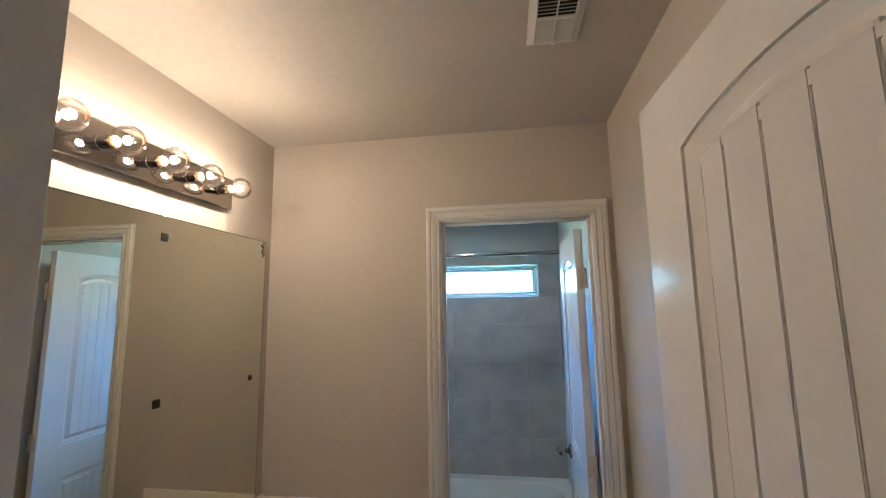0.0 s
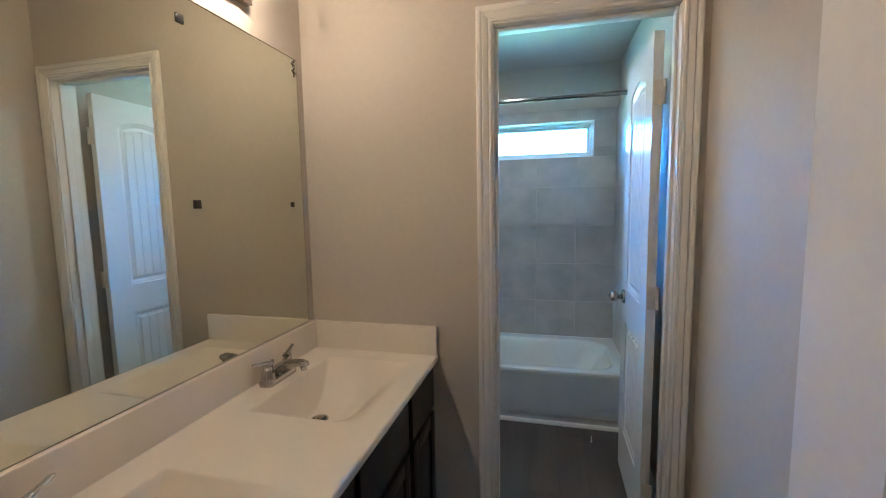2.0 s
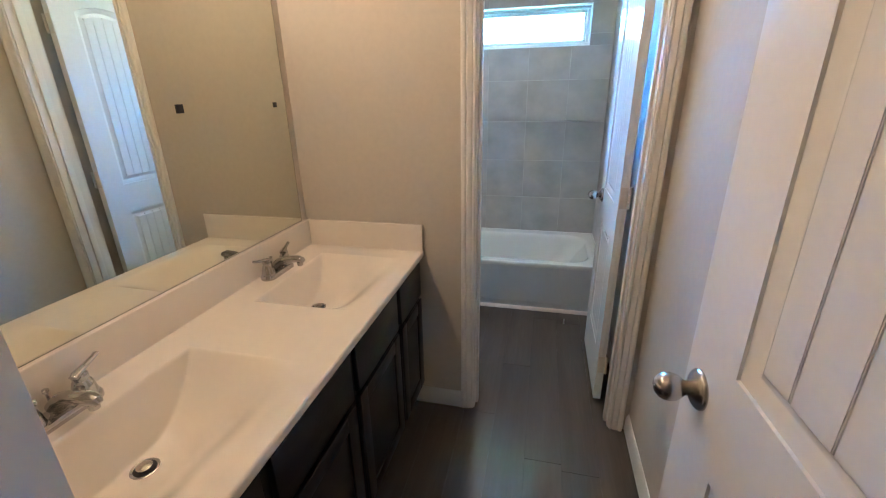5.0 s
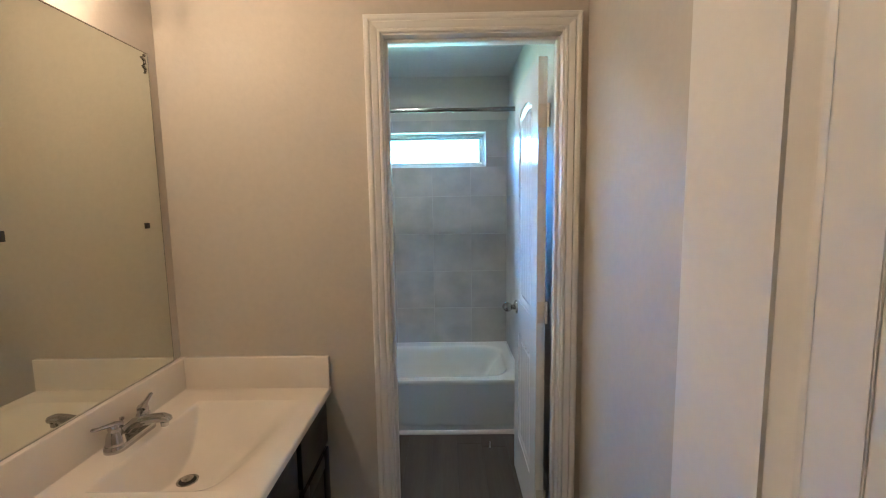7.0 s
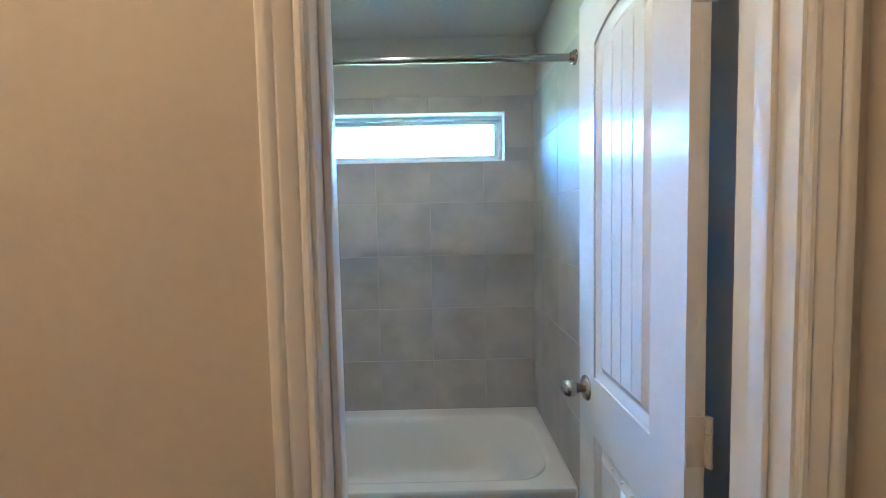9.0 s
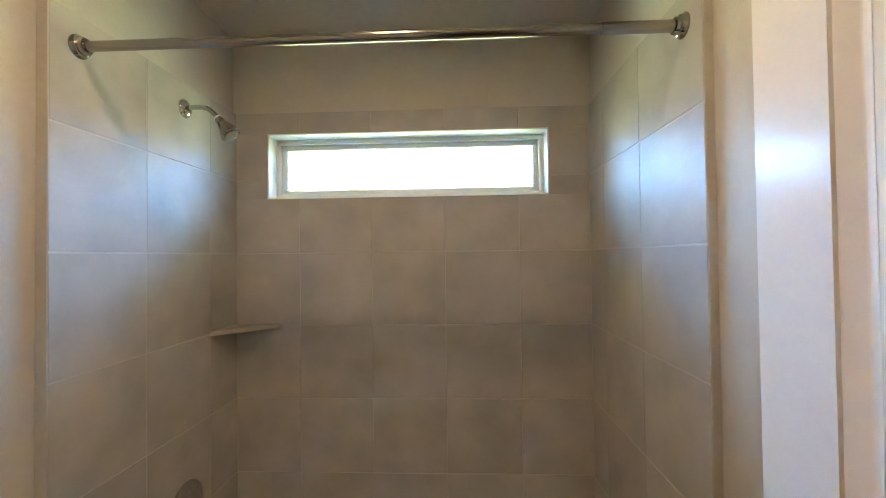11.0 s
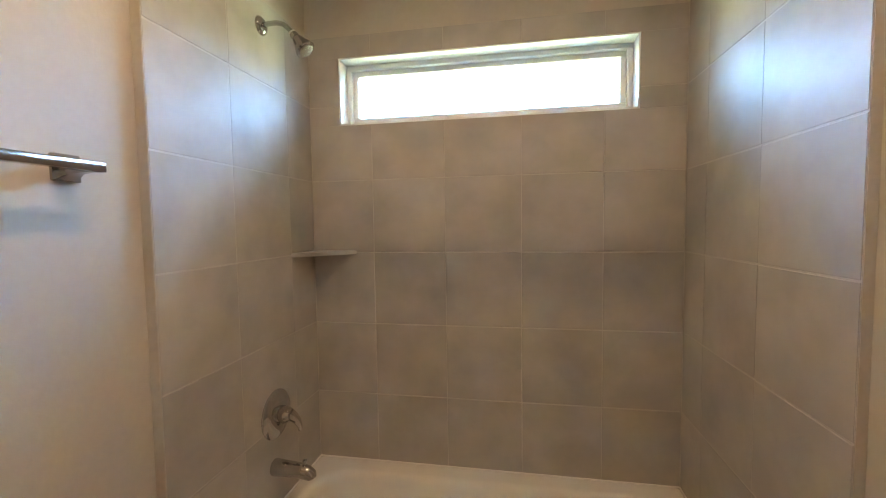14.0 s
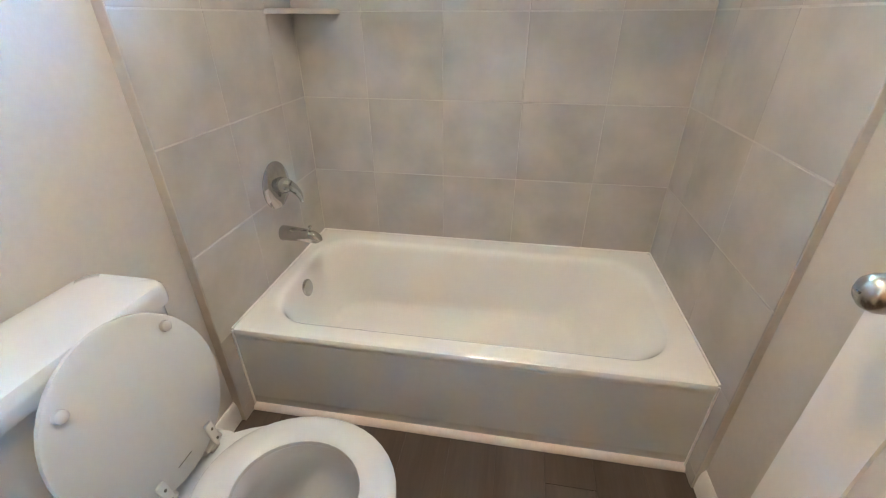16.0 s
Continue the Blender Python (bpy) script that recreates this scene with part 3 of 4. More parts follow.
# ---- mirror ----
mir = thing("mirror", "large frameless wall mirror above the vanity", "mirror")
part("glass", box(0.0045, 0.0065, 0.45, 1.900, 0.924, 1.991), M_MIRROR, mir)
part("backing", box(0.0005, 0.0040, 0.4505, 1.8995, 0.9245, 1.9905), M_MEDGE, mir)
part("edge", box(0.0042, 0.0068, 1.9002, 1.9016, 0.924, 1.991), M_MEDGE, mir)
part("edge", box(0.0042, 0.0068, 0.45, 1.900, 0.9222, 0.9238), M_MEDGE, mir)
part("channel", box(0.0005, 0.0085, 0.45, 1.9016, 1.9915, 1.9945, 0.0008), M_STEEL, mir)
for y, z, s in ((1.348, 1.927, 0.0125), (1.362, 1.419, 0.0125), (1.828, 1.419, 0.0095), (0.880, 1.419, 0.0125), (0.880, 1.927, 0.0125)):
    tagged(link_mesh("adhesive_pad", box(0.0066, 0.0095, y - s, y + s, z - s, z + s, 0.001), M_BLACK), "small square black adhesive pad stuck on the mirror", "pad", "mirror pads")
clipm = thing("mirror_clip", "clear plastic clip at the mirror's upper corner", "clip")
part("hook", tube([(0.0085, 1.872, 1.975), (0.0095, 1.884, 1.968), (0.0095, 1.886, 1.955), (0.0095, 1.876, 1.948), (0.0095, 1.888, 1.938), (0.0085, 1.882, 1.925)], [0.003] * 6, 8), M_NICKEL, clipm)
part("screw", lathe([(0.0, 0.0), (0.005, 0.0), (0.004, 0.003), (0.0, 0.0035)], pose(0.0066, 1.886, 1.984, 0, 90, 0), 12), M_STEEL, clipm)

# ---- vanity light bar ----
bar = thing("vanity_light", "chrome light bar with six clear globe bulbs", "wall light")
BY0, BY1, BZ0, BZ1 = 0.716, 1.632, 2.079, 2.197
BZC = (BZ0 + BZ1) / 2
part("plate", box(0.0005, 0.028, BY0, BY1, BZ0, BZ1, 0.004, 3), M_PLATE, bar, "polished chrome back plate")
for i in range(6):
    yb = BY0 + 0.0765 + i * 0.1526
    bmx = Matrix.Translation((0.028, yb, BZC)) @ Euler((0, radians(90), 0)).to_matrix().to_4x4()
    part("socket_cup", lathe([(0.0, 0.0), (0.021, 0.0), (0.021, 0.004), (0.0185, 0.006), (0.0185, 0.038), (0.0165, 0.040), (0.0, 0.040)], bmx), M_PLATE, bar)
    bulb = part("bulb", lathe([(0.012, 0.044), (0.014, 0.048), (0.019, 0.0535), (0.029, 0.061), (0.0365, 0.072), (0.0395, 0.086), (0.0365, 0.100), (0.029, 0.111), (0.016, 0.119), (0.0, 0.122)], bmx, 28),
                M_GLASS, bar, "clear glass globe bulb")
    bulb.visible_shadow = False
    part("screw_base", lathe([(0.0, 0.0402), (0.0135, 0.0402), (0.0145, 0.046), (0.012, 0.050), (0.0, 0.0505)], bmx), M_SOCKET, bulb)
    part("filament", lathe([(0.0, 0.0744), (0.0066, 0.0751), (0.0100, 0.0771), (0.0112, 0.080), (0.0100, 0.0829), (0.0066, 0.0849), (0.0, 0.0856)], bmx, 16), M_FIL, bulb)

# ---- ceiling vent ----
vent = thing("ceiling_vent", "white stamped steel ceiling supply register", "vent")
VX0, VX1, VY0, VY1 = 1.148, 1.292, 1.052, 1.357
rim = [round_rect(VX0, VX1, VY0, VY1, 0.003, H - 0.0005, 4), round_rect(VX0 + 0.001, VX1 - 0.001, VY0 + 0.001, VY1 - 0.001, 0.003, H - 0.004, 4),
       round_rect(VX0 + 0.020, VX1 - 0.020, VY0 + 0.020, VY1 - 0.020, 0.003, H - 0.011, 4), round_rect(VX0 + 0.024, VX1 - 0.024, VY0 + 0.024, VY1 - 0.024, 0.003, H - 0.005, 4)]
part("frame", loft(rim, False, False), M_VENT, vent)
# black sheet painted as the darkness of a duct, the ceiling is closed here
part("backing", box(VX0 + 0.02, VX1 - 0.02, VY0 + 0.02, VY1 - 0.02, H - 0.003, H - 0.0008), M_DARK, vent)
y = VY0 + 0.032
while y < VY1 - 0.028:
    sl = part("slat", box(VX0 + 0.023, VX1 - 0.023, -0.0065, 0.0065, -0.0007, 0.0007), M_VENT, vent)
    sl.matrix_local = pose(0, y, H - 0.008, 38 if y < (VY0 + VY1) / 2 + 0.03 else -38)
    y += 0.0135
part("divider", box((VX0 + VX1) / 2 - 0.002, (VX0 + VX1) / 2 + 0.002, VY0 + 0.023, VY1 - 0.023, H - 0.0135, H - 0.0115), M_VENT, vent)
part("divider", box(VX0 + 0.023, VX1 - 0.023, 1.228, 1.240, H - 0.014, H - 0.0105, 0.001), M_VENT, vent)
part("damper_tab", box(1.214, 1.226, 1.328, 1.342, H - 0.019, H - 0.010, 0.001), M_VENT, vent)

# ---- tub room ceiling light ----
cl = thing("ceiling_light", "round flush ceiling downlight, switched on", "ceiling light")
LX, LY = 0.74, 2.70
LM = Matrix.Translation((LX, LY, H))
part("trim_ring", lathe([(0.057, -0.001), (0.098, -0.0005), (0.098, -0.004), (0.090, -0.008), (0.062, -0.010), (0.057, -0.006), (0.057, -0.001)], LM, 36), M_TRIM, cl)
part("lens", lathe([(0.0, -0.0020), (0.0565, -0.0020), (0.0565, -0.0045), (0.0, -0.0055)], LM, 36), M_LAMP, cl)

# ---- bathtub ----
tub = thing("bathtub", "white enamel alcove bathtub with a plain apron", "bathtub")
BX0, BX1, BYF, BYB, BZ = 0.0325, 1.4795, 3.022, 3.7575, 0.346


def tub_ring(x0, x1, y0, y1, r, z):
    return round_rect(x0, x1, y0, y1, r, z, 12)


rings = [tub_ring(BX0, BX1, BYF + 0.002, BYB, 0.004, 0.312), tub_ring(BX0, BX1, BYF, BYB, 0.006, 0.324), tub_ring(BX0, BX1, BYF, BYB, 0.006, 0.334),
         tub_ring(BX0 + 0.001, BX1 - 0.001, BYF + 0.003, BYB - 0.001, 0.007, 0.342), tub_ring(BX0 + 0.004, BX1 - 0.004, BYF + 0.010, BYB - 0.004, 0.01, BZ),
         tub_ring(BX0 + 0.010, BX1 - 0.010, BYF + 0.016, BYB - 0.010, 0.014, BZ)]
X0, X1, Y0, Y1 = 0.085, 1.418, 3.090, 3.672
for k, (a, z) in enumerate(((-0.020, BZ), (-0.012, BZ - 0.0004), (-0.003, BZ - 0.0026), (0.006, BZ - 0.008), (0.012, BZ - 0.017), (0.017, BZ - 0.032))):
    rings.append(tub_ring(X0 + a, X1 - a, Y0 + a, Y1 - a, 0.155, z))
for f, z in ((0.25, 0.26), (0.45, 0.19), (0.62, 0.135), (0.78, 0.098), (0.92, 0.076), (1.15, 0.064), (1.6, 0.058)):
    rings.append(tub_ring(X0 + 0.017 + 0.065 * f, X1 - 0.017 - 0.20 * f, Y0 + 0.017 + 0.05 * f, Y1 - 0.017 - 0.05 * f, 0.15 - 0.02 * f, z))
part("basin", loft(rings, False, True), M_TUB, tub)
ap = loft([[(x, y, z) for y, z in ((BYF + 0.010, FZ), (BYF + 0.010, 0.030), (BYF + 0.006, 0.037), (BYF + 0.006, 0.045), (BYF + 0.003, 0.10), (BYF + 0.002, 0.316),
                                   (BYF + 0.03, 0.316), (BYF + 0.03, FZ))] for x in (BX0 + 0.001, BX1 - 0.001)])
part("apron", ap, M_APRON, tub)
part("overflow_plate", lathe([(0.0, 0.0), (0.036, 0.0), (0.036, 0.004), (0.031, 0.009), (0.0, 0.011)], pose(0.1105, 3.375, 0.276, 0, 82, 0)), M_CHROME, tub, "round chrome overflow plate")
dm = Matrix.Translation((0.30, 3.375, 0.058))
part("drain", lathe([(0.0, 0.0), (0.033, 0.0), (0.034, 0.003), (0.026, 0.005), (0.0, 0.004)], dm), M_CHROME, tub, "chrome tub drain")
part("drain_stopper", lathe([(0.0, 0.004), (0.018, 0.005), (0.020, 0.014), (0.0, 0.018)], dm), M_NICKEL, tub)

caulk = thing("caulk_bead", "white caulk bead where the tub meets the tile", "caulk")
for pts in (((BX0 - 0.001, BYF + 0.004, BZ), (BX0 - 0.001, BYB, BZ)), ((BX1 + 0.001, BYF + 0.004, BZ), (BX1 + 0.001, BYB, BZ)), ((BX0, BYB + 0.001, BZ), (BX1, BYB + 0.001, BZ)),
            ((BX0, BYF + 0.003, FZ + 0.01), (BX0, BYF + 0.001, BZ - 0.006)), ((BX1, BYF + 0.003, FZ + 0.01), (BX1, BYF + 0.001, BZ - 0.006))):
    part("bead", tube(pts, [0.0035, 0.0035], 8), M_CAULK, caulk)
shoe = [(BYF + 0.012, 0.0), (BYF - 0.010, 0.0), (BYF - 0.010, 0.006), (BYF - 0.007, 0.013), (BYF - 0.001, 0.019), (BYF + 0.005, 0.021), (BYF + 0.012, 0.021)]
structure("trim", loft([[(x, y, FZ + z) for y, z in shoe] for x in (TX0 + 0.001, TX1 - 0.001)]), M_PINK, "off-white shoe moulding along the tub apron", "moulding")

# ---- tub fittings ----
valve = thing("shower_valve", "round chrome shower valve with a lever handle", "valve", pose(TX0 + 0.001, 3.434, 0.681, 0, 90, 0))
part("escutcheon", lathe([(0.0, 0.0), (0.087, 0.0), (0.087, 0.003), (0.082, 0.008), (0.050, 0.014), (0.034, 0.017), (0.0, 0.017)], n=40), M_CHROME, valve)
part("hub", lathe([(0.0, 0.016), (0.031, 0.016), (0.030, 0.030), (0.027, 0.050), (0.021, 0.060), (0.0, 0.063)]), M_CHROME, valve)
part("lever", tube([(-0.008, 0.0, 0.052), (0.012, 0.012, 0.062), (0.035, 0.030, 0.066), (0.058, 0.046, 0.064), (0.078, 0.056, 0.060), (0.084, 0.059, 0.058)],
                   [0.019, 0.019, 0.016, 0.012, 0.010, 0.004], 14, 0.75), M_CHROME, valve)
sp = thing("tub_spout", "chrome tub spout with a diverter knob", "spout", pose(TX0 + 0.001, 3.412, 0.498))
part("body", tube([(0.0, 0, 0.0), (0.004, 0, 0.0), (0.05, 0, -0.001), (0.10, 0, -0.004), (0.125, 0, -0.009), (0.140, 0, -0.018), (0.143, 0, -0.026)],
                  [0.028, 0.030, 0.027, 0.025, 0.0245, 0.021, 0.016], 20), M_CHROME, sp)
part("diverter", lathe([(0.0, 0.0), (0.004, 0.0), (0.004, 0.014), (0.008, 0.017), (0.008, 0.022), (0.0, 0.024)], Matrix.Translation((0.118, 0, 0.014)), 12), M_CHROME, sp)
sh = thing("overhead_shower", "chrome shower head on a curved arm", "shower head", pose(TX0 + 0.001, 3.432, 2.026))
part("flange", lathe([(0.0, 0.0), (0.032, 0.0), (0.031, 0.004), (0.022, 0.012), (0.012, 0.015), (0.0, 0.015)], pose(0, 0, 0, 0, 90, 0)), M_CHROME, sh)
part("arm", tube([(0.0, 0, 0.0), (0.03, 0, 0.004), (0.06, 0, 0.004), (0.085, 0, -0.004), (0.105, 0, -0.022), (0.118, 0, -0.038)], [0.0085] * 6, 12), M_CHROME, sh)
hm = Matrix.Translation((0.116, 0, -0.036)) @ Euler((0, radians(142), 0)).to_matrix().to_4x4()
hd = part("head", lathe([(0.0, 0.0), (0.012, 0.0), (0.015, 0.010), (0.013, 0.018), (0.017, 0.024), (0.026, 0.050), (0.033, 0.066), (0.034, 0.072), (0.031, 0.075), (0.0, 0.074)], hm), M_CHROME, sh)
part("spray_face", lathe([(0.0, 0.0752), (0.026, 0.0752), (0.024, 0.078), (0.0, 0.079)], hm), M_NICKEL, hd)
part("collar", lathe([(0.0, -0.004), (0.0125, -0.004), (0.0125, 0.003), (0.0, 0.003)], hm), M_CAULK, hd)

rod = thing("shower_rod", "straight chrome tension shower curtain rod", "shower rod")
ry, rz = 3.040, 2.040
part("tube", tube([(TX0 + 0.004, ry, rz), (1.30, ry, rz)], [0.0125, 0.0125], 24), M_STEEL, rod)
part("sleeve", tube([(1.295, ry, rz), (TX1 - 0.004, ry, rz)], [0.0142, 0.0142], 24), M_STEEL, rod)
for x, s in ((TX0 + 0.0005, 1), (TX1 - 0.0005, -1)):
    part("flange", lathe([(0.0, 0.0), (0.029, 0.0), (0.029, 0.003), (0.026, 0.006), (0.024, 0.013), (0.021, 0.015), (0.019, 0.022), (0.015, 0.023), (0.0, 0.023)],
                         pose(x, ry, rz, 0, 90 * s, 0)), M_STEEL, rod)

shelf_pts = [(0.0, 0.0), (0.190, 0.0), (0.183, -0.010), (0.010, -0.183), (0.0, -0.190)]
sf = prism(shelf_pts, Matrix.Translation((TX0 + 0.001, TYN - 0.001, 1.230)), 0.016, 0.003)
tagged(link_mesh("corner_shelf", sf, M_TILE), "grey beige ceramic corner shelf in the tub surround", "shelf")

towel = thing("towel_bar", "square chrome towel bar on the wall", "towel bar")
for y in (2.800, 2.240):
    flare = [round_rect(-a, a, -b, b, 0.003, z, 4) for a, b, z in ((0.027, 0.027, 0.0), (0.027, 0.027, 0.006), (0.019, 0.019, 0.016), (0.0125, 0.0125, 0.034), (0.0105, 0.0105, 0.056), (0.0105, 0.0105, 0.078))]
    pb = loft(flare)
    bmesh.ops.transform(pb, matrix=pose(0.0005, y, 1.470, 0, 90, 0), verts=pb.verts)
    part("post", pb, M_STEEL, towel)
part("bar", box(0.0615, 0.0805, 2.222, 2.818, 1.4605, 1.4795, 0.002), M_STEEL, towel)

peg = lathe([(0.0, 0.0), (0.006, 0.0), (0.0055, 0.004), (0.0035, 0.006), (0.0035, 0.030), (0.0045, 0.034), (0.0, 0.036)], Matrix.Translation((1.253, 2.868, FZ)), 12)
tagged(link_mesh("floor_peg", peg, M_CAULK), "tiny white plastic peg standing on the plank floor", "peg")

# ---- toilet ----
toilet = thing("toilet", "white porcelain toilet with the lid raised", "toilet", pose(-0.006, 2.532, 0.0))


def egg(cx, lf, lb, hw, z, n=40):
    """Oval ring: reaches lf ahead of cx, lb behind it, hw to each side."""
    out = []
    for i in range(n):
        a = 2 * math.pi * i / n
        c = math.cos(a)
        out.append((cx + (lf if c > 0 else lb) * c, hw * math.sin(a), z))
    return out


tk = [round_rect(a, b, -w, w, 0.03, z) for a, b, w, z in ((0.025, 0.172, 0.170, 0.375), (0.018, 0.182, 0.180, 0.39), (0.014, 0.190, 0.184, 0.55), (0.012, 0.194, 0.186, 0.6998))]
part("tank", loft(tk), M_PORC, toilet)
ld = [round_rect(0.009 + a, 0.205 - a, -0.205 + a, 0.194 - a, 0.032, z) for a, z in ((0.006, 0.700), (0.001, 0.7035), (0.0, 0.7095), (0.0, 0.728), (0.002, 0.7405), (0.008, 0.748), (0.03, 0.752))]
part("tank_lid", loft(ld), M_PORC, toilet)
bw = [egg(0.40, 0.19, 0.26, 0.105, FZ), egg(0.40, 0.19, 0.26, 0.105, 0.03), egg(0.40, 0.175, 0.25, 0.092, 0.06), egg(0.41, 0.17, 0.24, 0.09, 0.14), egg(0.43, 0.20, 0.25, 0.12, 0.24),
      egg(0.475, 0.232, 0.25, 0.148, 0.33), egg(0.485, 0.228, 0.25, 0.160, 0.375), egg(0.485, 0.230, 0.25, 0.162, 0.392), egg(0.485, 0.224, 0.244, 0.156, 0.398),
      egg(0.52, 0.142, 0.135, 0.112, 0.398), egg(0.52, 0.136, 0.128, 0.106, 0.385), egg(0.515, 0.135, 0.125, 0.107, 0.34), egg(0.47, 0.13, 0.11, 0.095, 0.26), egg(0.44, 0.075, 0.08, 0.06, 0.19), egg(0.43, 0.05, 0.055, 0.042, 0.165)]
part("bowl", loft(bw), M_PORC, toilet)
part("deck", loft([round_rect(0.19, 0.33, -0.12, 0.12, 0.03, z) for z in (0.30, 0.372)] + [round_rect(0.195, 0.325, -0.115, 0.115, 0.03, 0.394)]), M_PORC, toilet)
part("water", lathe([(0.0, 0.0), (0.07, 0.0), (0.07, 0.002), (0.0, 0.002)], Matrix.Translation((0.442, 0, 0.192))), M_PANE, toilet)
SZ = 0.402
st_r = [egg(0.515, 0.196, 0.195, 0.168, SZ), egg(0.515, 0.200, 0.199, 0.172, SZ + 0.006), egg(0.515, 0.199, 0.198, 0.171, SZ + 0.013), egg(0.515, 0.190, 0.190, 0.163, SZ + 0.020), egg(0.516, 0.177, 0.170, 0.146, SZ + 0.0225),
        egg(0.518, 0.136, 0.138, 0.118, SZ + 0.0185), egg(0.518, 0.125, 0.127, 0.108, SZ + 0.012), egg(0.518, 0.123, 0.125, 0.106, SZ + 0.004), egg(0.518, 0.127, 0.129, 0.110, SZ)]
part("seat", loft(st_r + [st_r[0]], False, False), M_SEAT, toilet)
lidm = pose(0.296, 0, SZ + 0.014, 0, -102, 0)
cover = part("seat_lid", loft([egg(0.182, 0.173, 0.168, 0.162, -0.012), egg(0.182, 0.178, 0.172, 0.167, -0.009), egg(0.182, 0.179, 0.173, 0.168, -0.002), egg(0.182, 0.176, 0.170, 0.165, 0.0)]), M_SEAT, toilet)
cover.matrix_local = lidm
for y in (-0.106, 0.106):
    part("bumper", lathe([(0.0, -0.024), (0.006, -0.023), (0.0105, -0.019), (0.0115, -0.012), (0.0, -0.012)], Matrix.Translation((0.288, y, 0)), 16), M_SEAT, cover)
for y in (-0.066, 0.066):
    hg = part("hinge", box(0.008, 0.062, y - 0.010, y + 0.010, -0.021, -0.0121, 0.004), M_SEAT, cover)
    for q in (0.020, 0.046):
        part("screw", lathe([(0.0, -0.0218), (0.0032, -0.0218), (0.0032, -0.0205), (0.0, -0.0205)], Matrix.Translation((q, y, 0)), 10), M_NICKEL, hg)
    part("hinge_barrel", tube([(0.288, y - 0.024, SZ + 0.014), (0.288, y + 0.024, SZ + 0.014)], [0.0115, 0.0115], 14), M_SEAT, toilet)
    part("hinge_post", box(0.268, 0.300, y - 0.013, y + 0.013, SZ - 0.004, SZ + 0.010, 0.004), M_SEAT, toilet)
part("moulded_mark", box(0.045, 0.047, -0.022, 0.014, -0.0126, -0.0119), M_NICKEL, cover)

# ---- pieces: wall tiles ----
tile_cache = {}


def tile_mesh(w, h):
    """A tile in local xy with eased edges, its face towards +z."""
    key = (round(w, 3), round(h, 3))
    if key not in tile_cache:
        e, d = 0.0016, 0.0032
        v = [(0, 0, -d), (w, 0, -d), (w, h, -d), (0, h, -d), (0, 0, -e), (w, 0, -e), (w, h, -e), (0, h, -e), (e, e, 0), (w - e, e, 0), (w - e, h - e, 0), (e, h - e, 0)]
        f = [(8, 9, 10, 11)] + [(a, (a + 1) % 4, (a + 1) % 4 + 4, a + 4) for a in range(4)] + [(a + 4, (a + 1) % 4 + 4, (a + 1) % 4 + 8, a + 8) for a in range(4)]
        m = bpy.data.meshes.new("tile")
        m.from_pydata(v, [], f)
        m.materials.append(M_TILE)
        tile_cache[key] = m
    return tile_cache[key]


rng = random.Random(4)
FACES = {"n": Matrix(((1, 0, 0, 0), (0, 0, -1, 0), (0, 1, 0, 0), (0, 0, 0, 1))),
         "w": Matrix(((0, 0, 1, 0), (1, 0, 0, 0), (0, 1, 0, 0), (0, 0, 0, 1))),
         "e": Matrix(((0, 0, -1, 0), (-1, 0, 0, 0), (0, 1, 0, 0), (0, 0, 0, 1)))}


def lay(side, parent, corner, w, h):
    o = new("tile", tile_mesh(w, h))
    o.parent = parent
    tilt = Euler((rng.uniform(-0.0012, 0.0012), rng.uniform(-0.0012, 0.0012), 0)).to_matrix().to_4x4()
    o.matrix_local = Matrix.Translation(corner) @ FACES[side] @ tilt


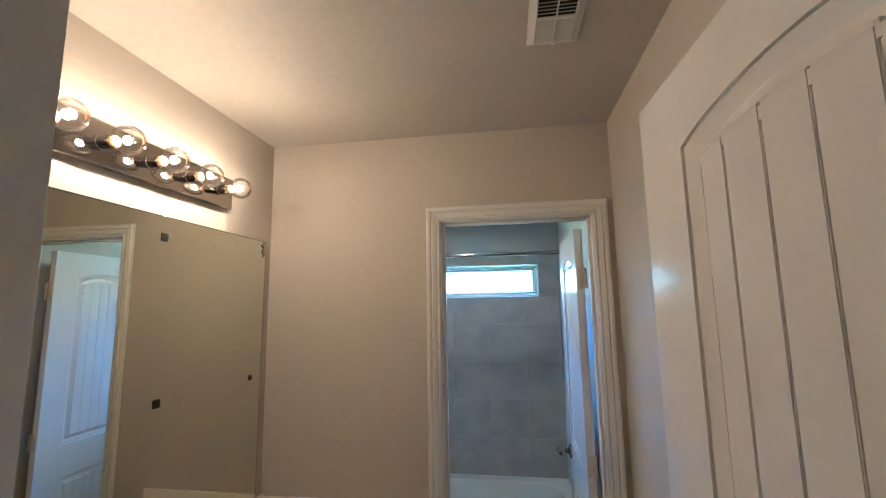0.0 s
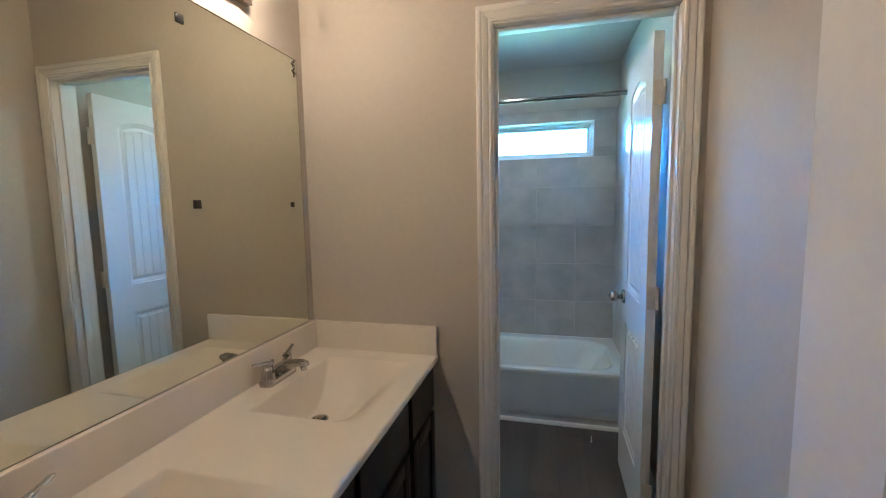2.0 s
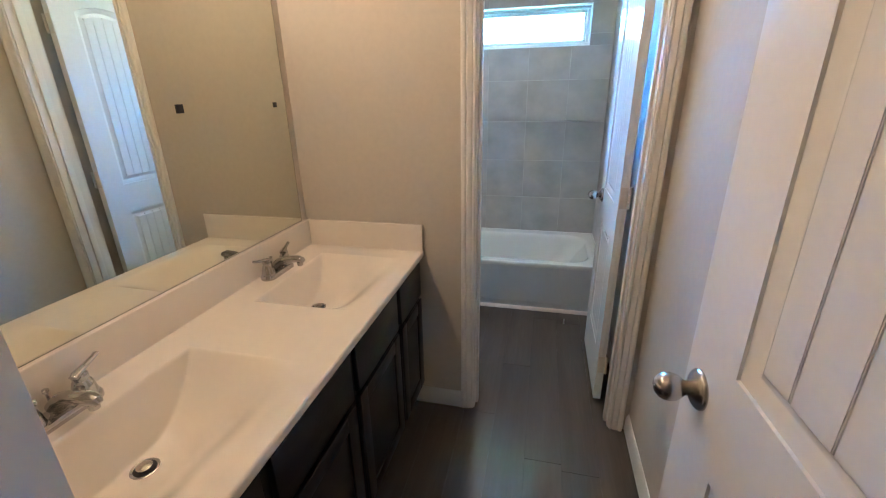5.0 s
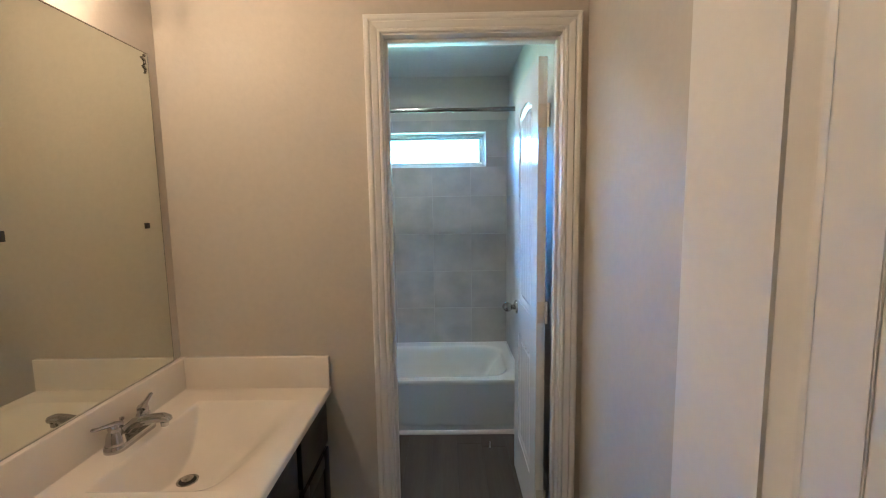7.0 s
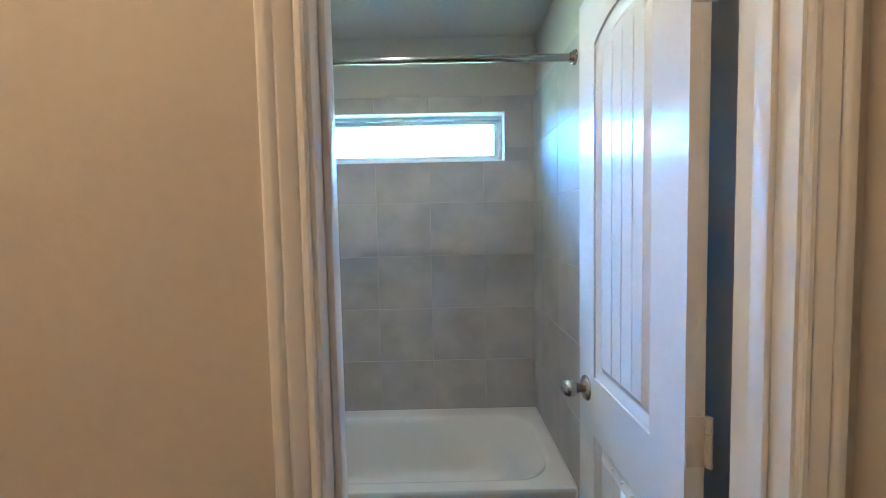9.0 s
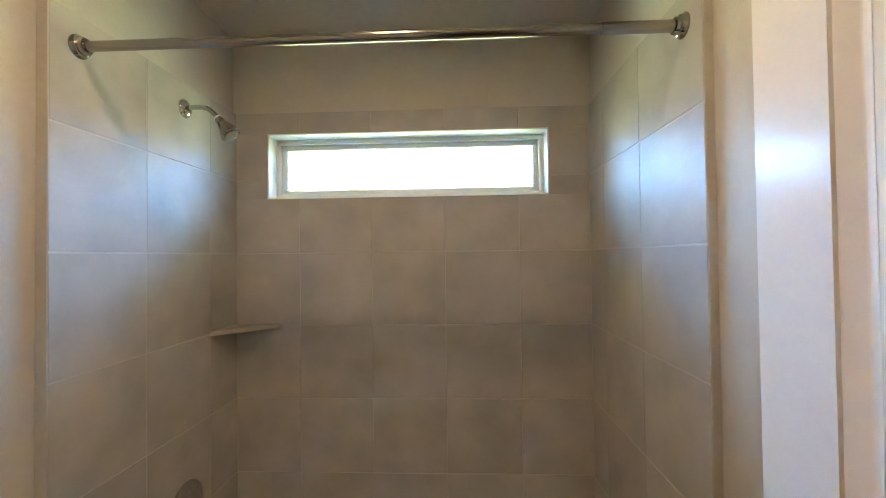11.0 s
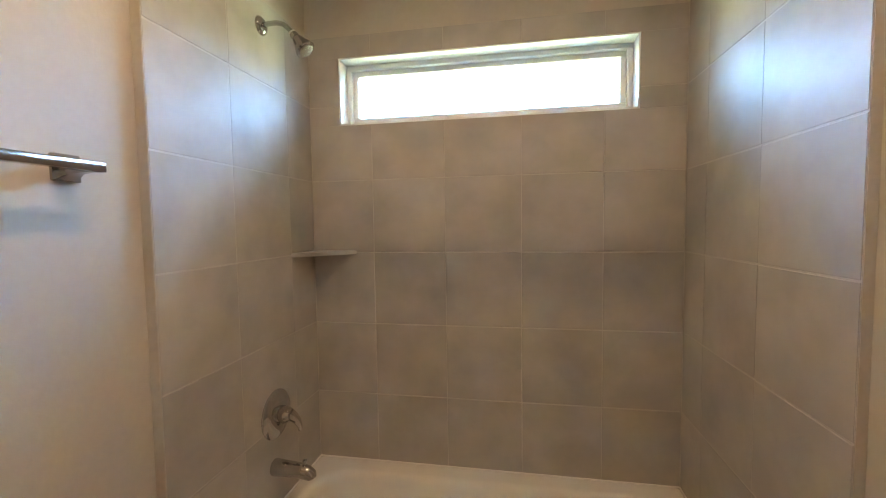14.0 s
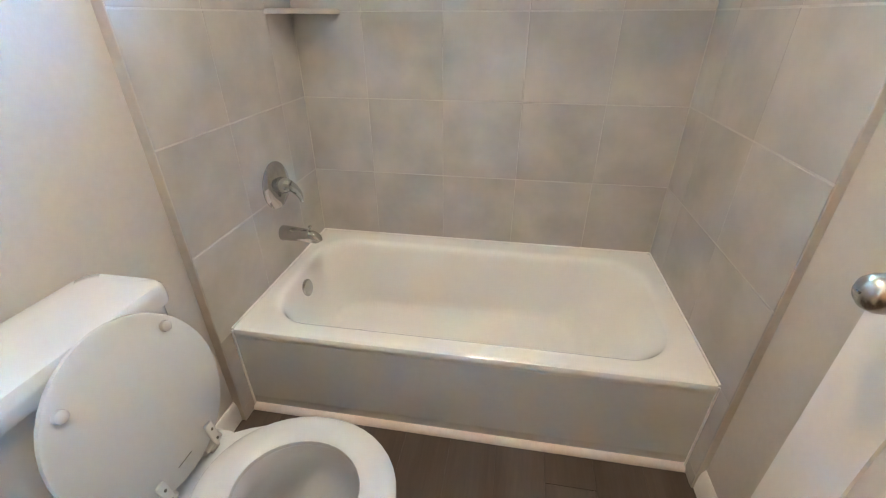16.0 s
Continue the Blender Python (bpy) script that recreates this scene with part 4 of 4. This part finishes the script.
G, GV = 0.0017, 0.0007
for z0, z1 in zip(ROWS, ROWS[1:]):
    a, b = z0 + G, z1 - G
    for x0, x1 in zip(FAR_X, FAR_X[1:]):
        if b < 0.34:
            continue
        cells = []
        p, q = x0 + GV, x1 - GV
        if b <= WZ0 or a >= WZ1:
            cells.append((p, q, a, b))
        else:
            if a < WZ0:
                cells.append((p, q, a, WZ0))
            if b > WZ1:
                cells.append((p, q, WZ1, b))
            lo, hi = max(a, WZ0), min(b, WZ1)
            if p < WX0:
                cells.append((p, min(q, WX0), lo, hi))
            if q > WX1:
                cells.append((max(p, WX1), q, lo, hi))
        for u0, u1, v0, v1 in cells:
            if v1 - v0 > 0.006:
                lay("n", wall_north, (u0, TYN, v0), u1 - u0, v1 - v0)
    for y0, y1 in zip(LEFT_Y, LEFT_Y[1:]):
        if b > 0.34 or y0 < 3.0:
            lay("w", wall_west, (TX0, y0 + GV, a), y1 - y0 - 2 * GV, b - a)
    for y0, y1 in zip(RIGHT_Y, RIGHT_Y[1:]):
        if b > 0.34 or y0 < 3.0:
            lay("e", wall_east, (TX1, y1 - GV, a), y1 - y0 - 2 * GV, b - a)

# ---- pieces: floor planks ----
plank_cache = {}


def plank_mesh(w, h):
    key = (round(w, 3), round(h, 3))
    if key not in plank_cache:
        e, d = 0.0007, 0.002
        v = [(0, 0, -d), (w, 0, -d), (w, h, -d), (0, h, -d), (0, 0, -e), (w, 0, -e), (w, h, -e), (0, h, -e), (e, e, 0), (w - e, e, 0), (w - e, h - e, 0), (e, h - e, 0)]
        f = [(8, 9, 10, 11)] + [(a, (a + 1) % 4, (a + 1) % 4 + 4, a + 4) for a in range(4)] + [(a + 4, (a + 1) % 4 + 4, (a + 1) % 4 + 8, a + 8) for a in range(4)]
        m = bpy.data.meshes.new("plank")
        m.from_pydata(v, [], f)
        m.materials.append(M_FLOOR)
        plank_cache[key] = m
    return plank_cache[key]


pw, pl = 0.152, 1.22
for i in range(19):
    x = -0.62 + i * pw
    y_end = YN if 4 <= i <= 13 else YS - TH
    y = HY0 - rng.uniform(0, 1.0)
    while y < y_end:
        y1 = min(y + pl, y_end)
        y0 = max(y, HY0)
        if y1 - y0 > 0.02:
            o = new("plank", plank_mesh(pw - 0.0007, y1 - y0 - 0.0007))
            o.parent = sub_floor
            o.matrix_local = Matrix.Translation((x, y0, FZ))
        y += pl
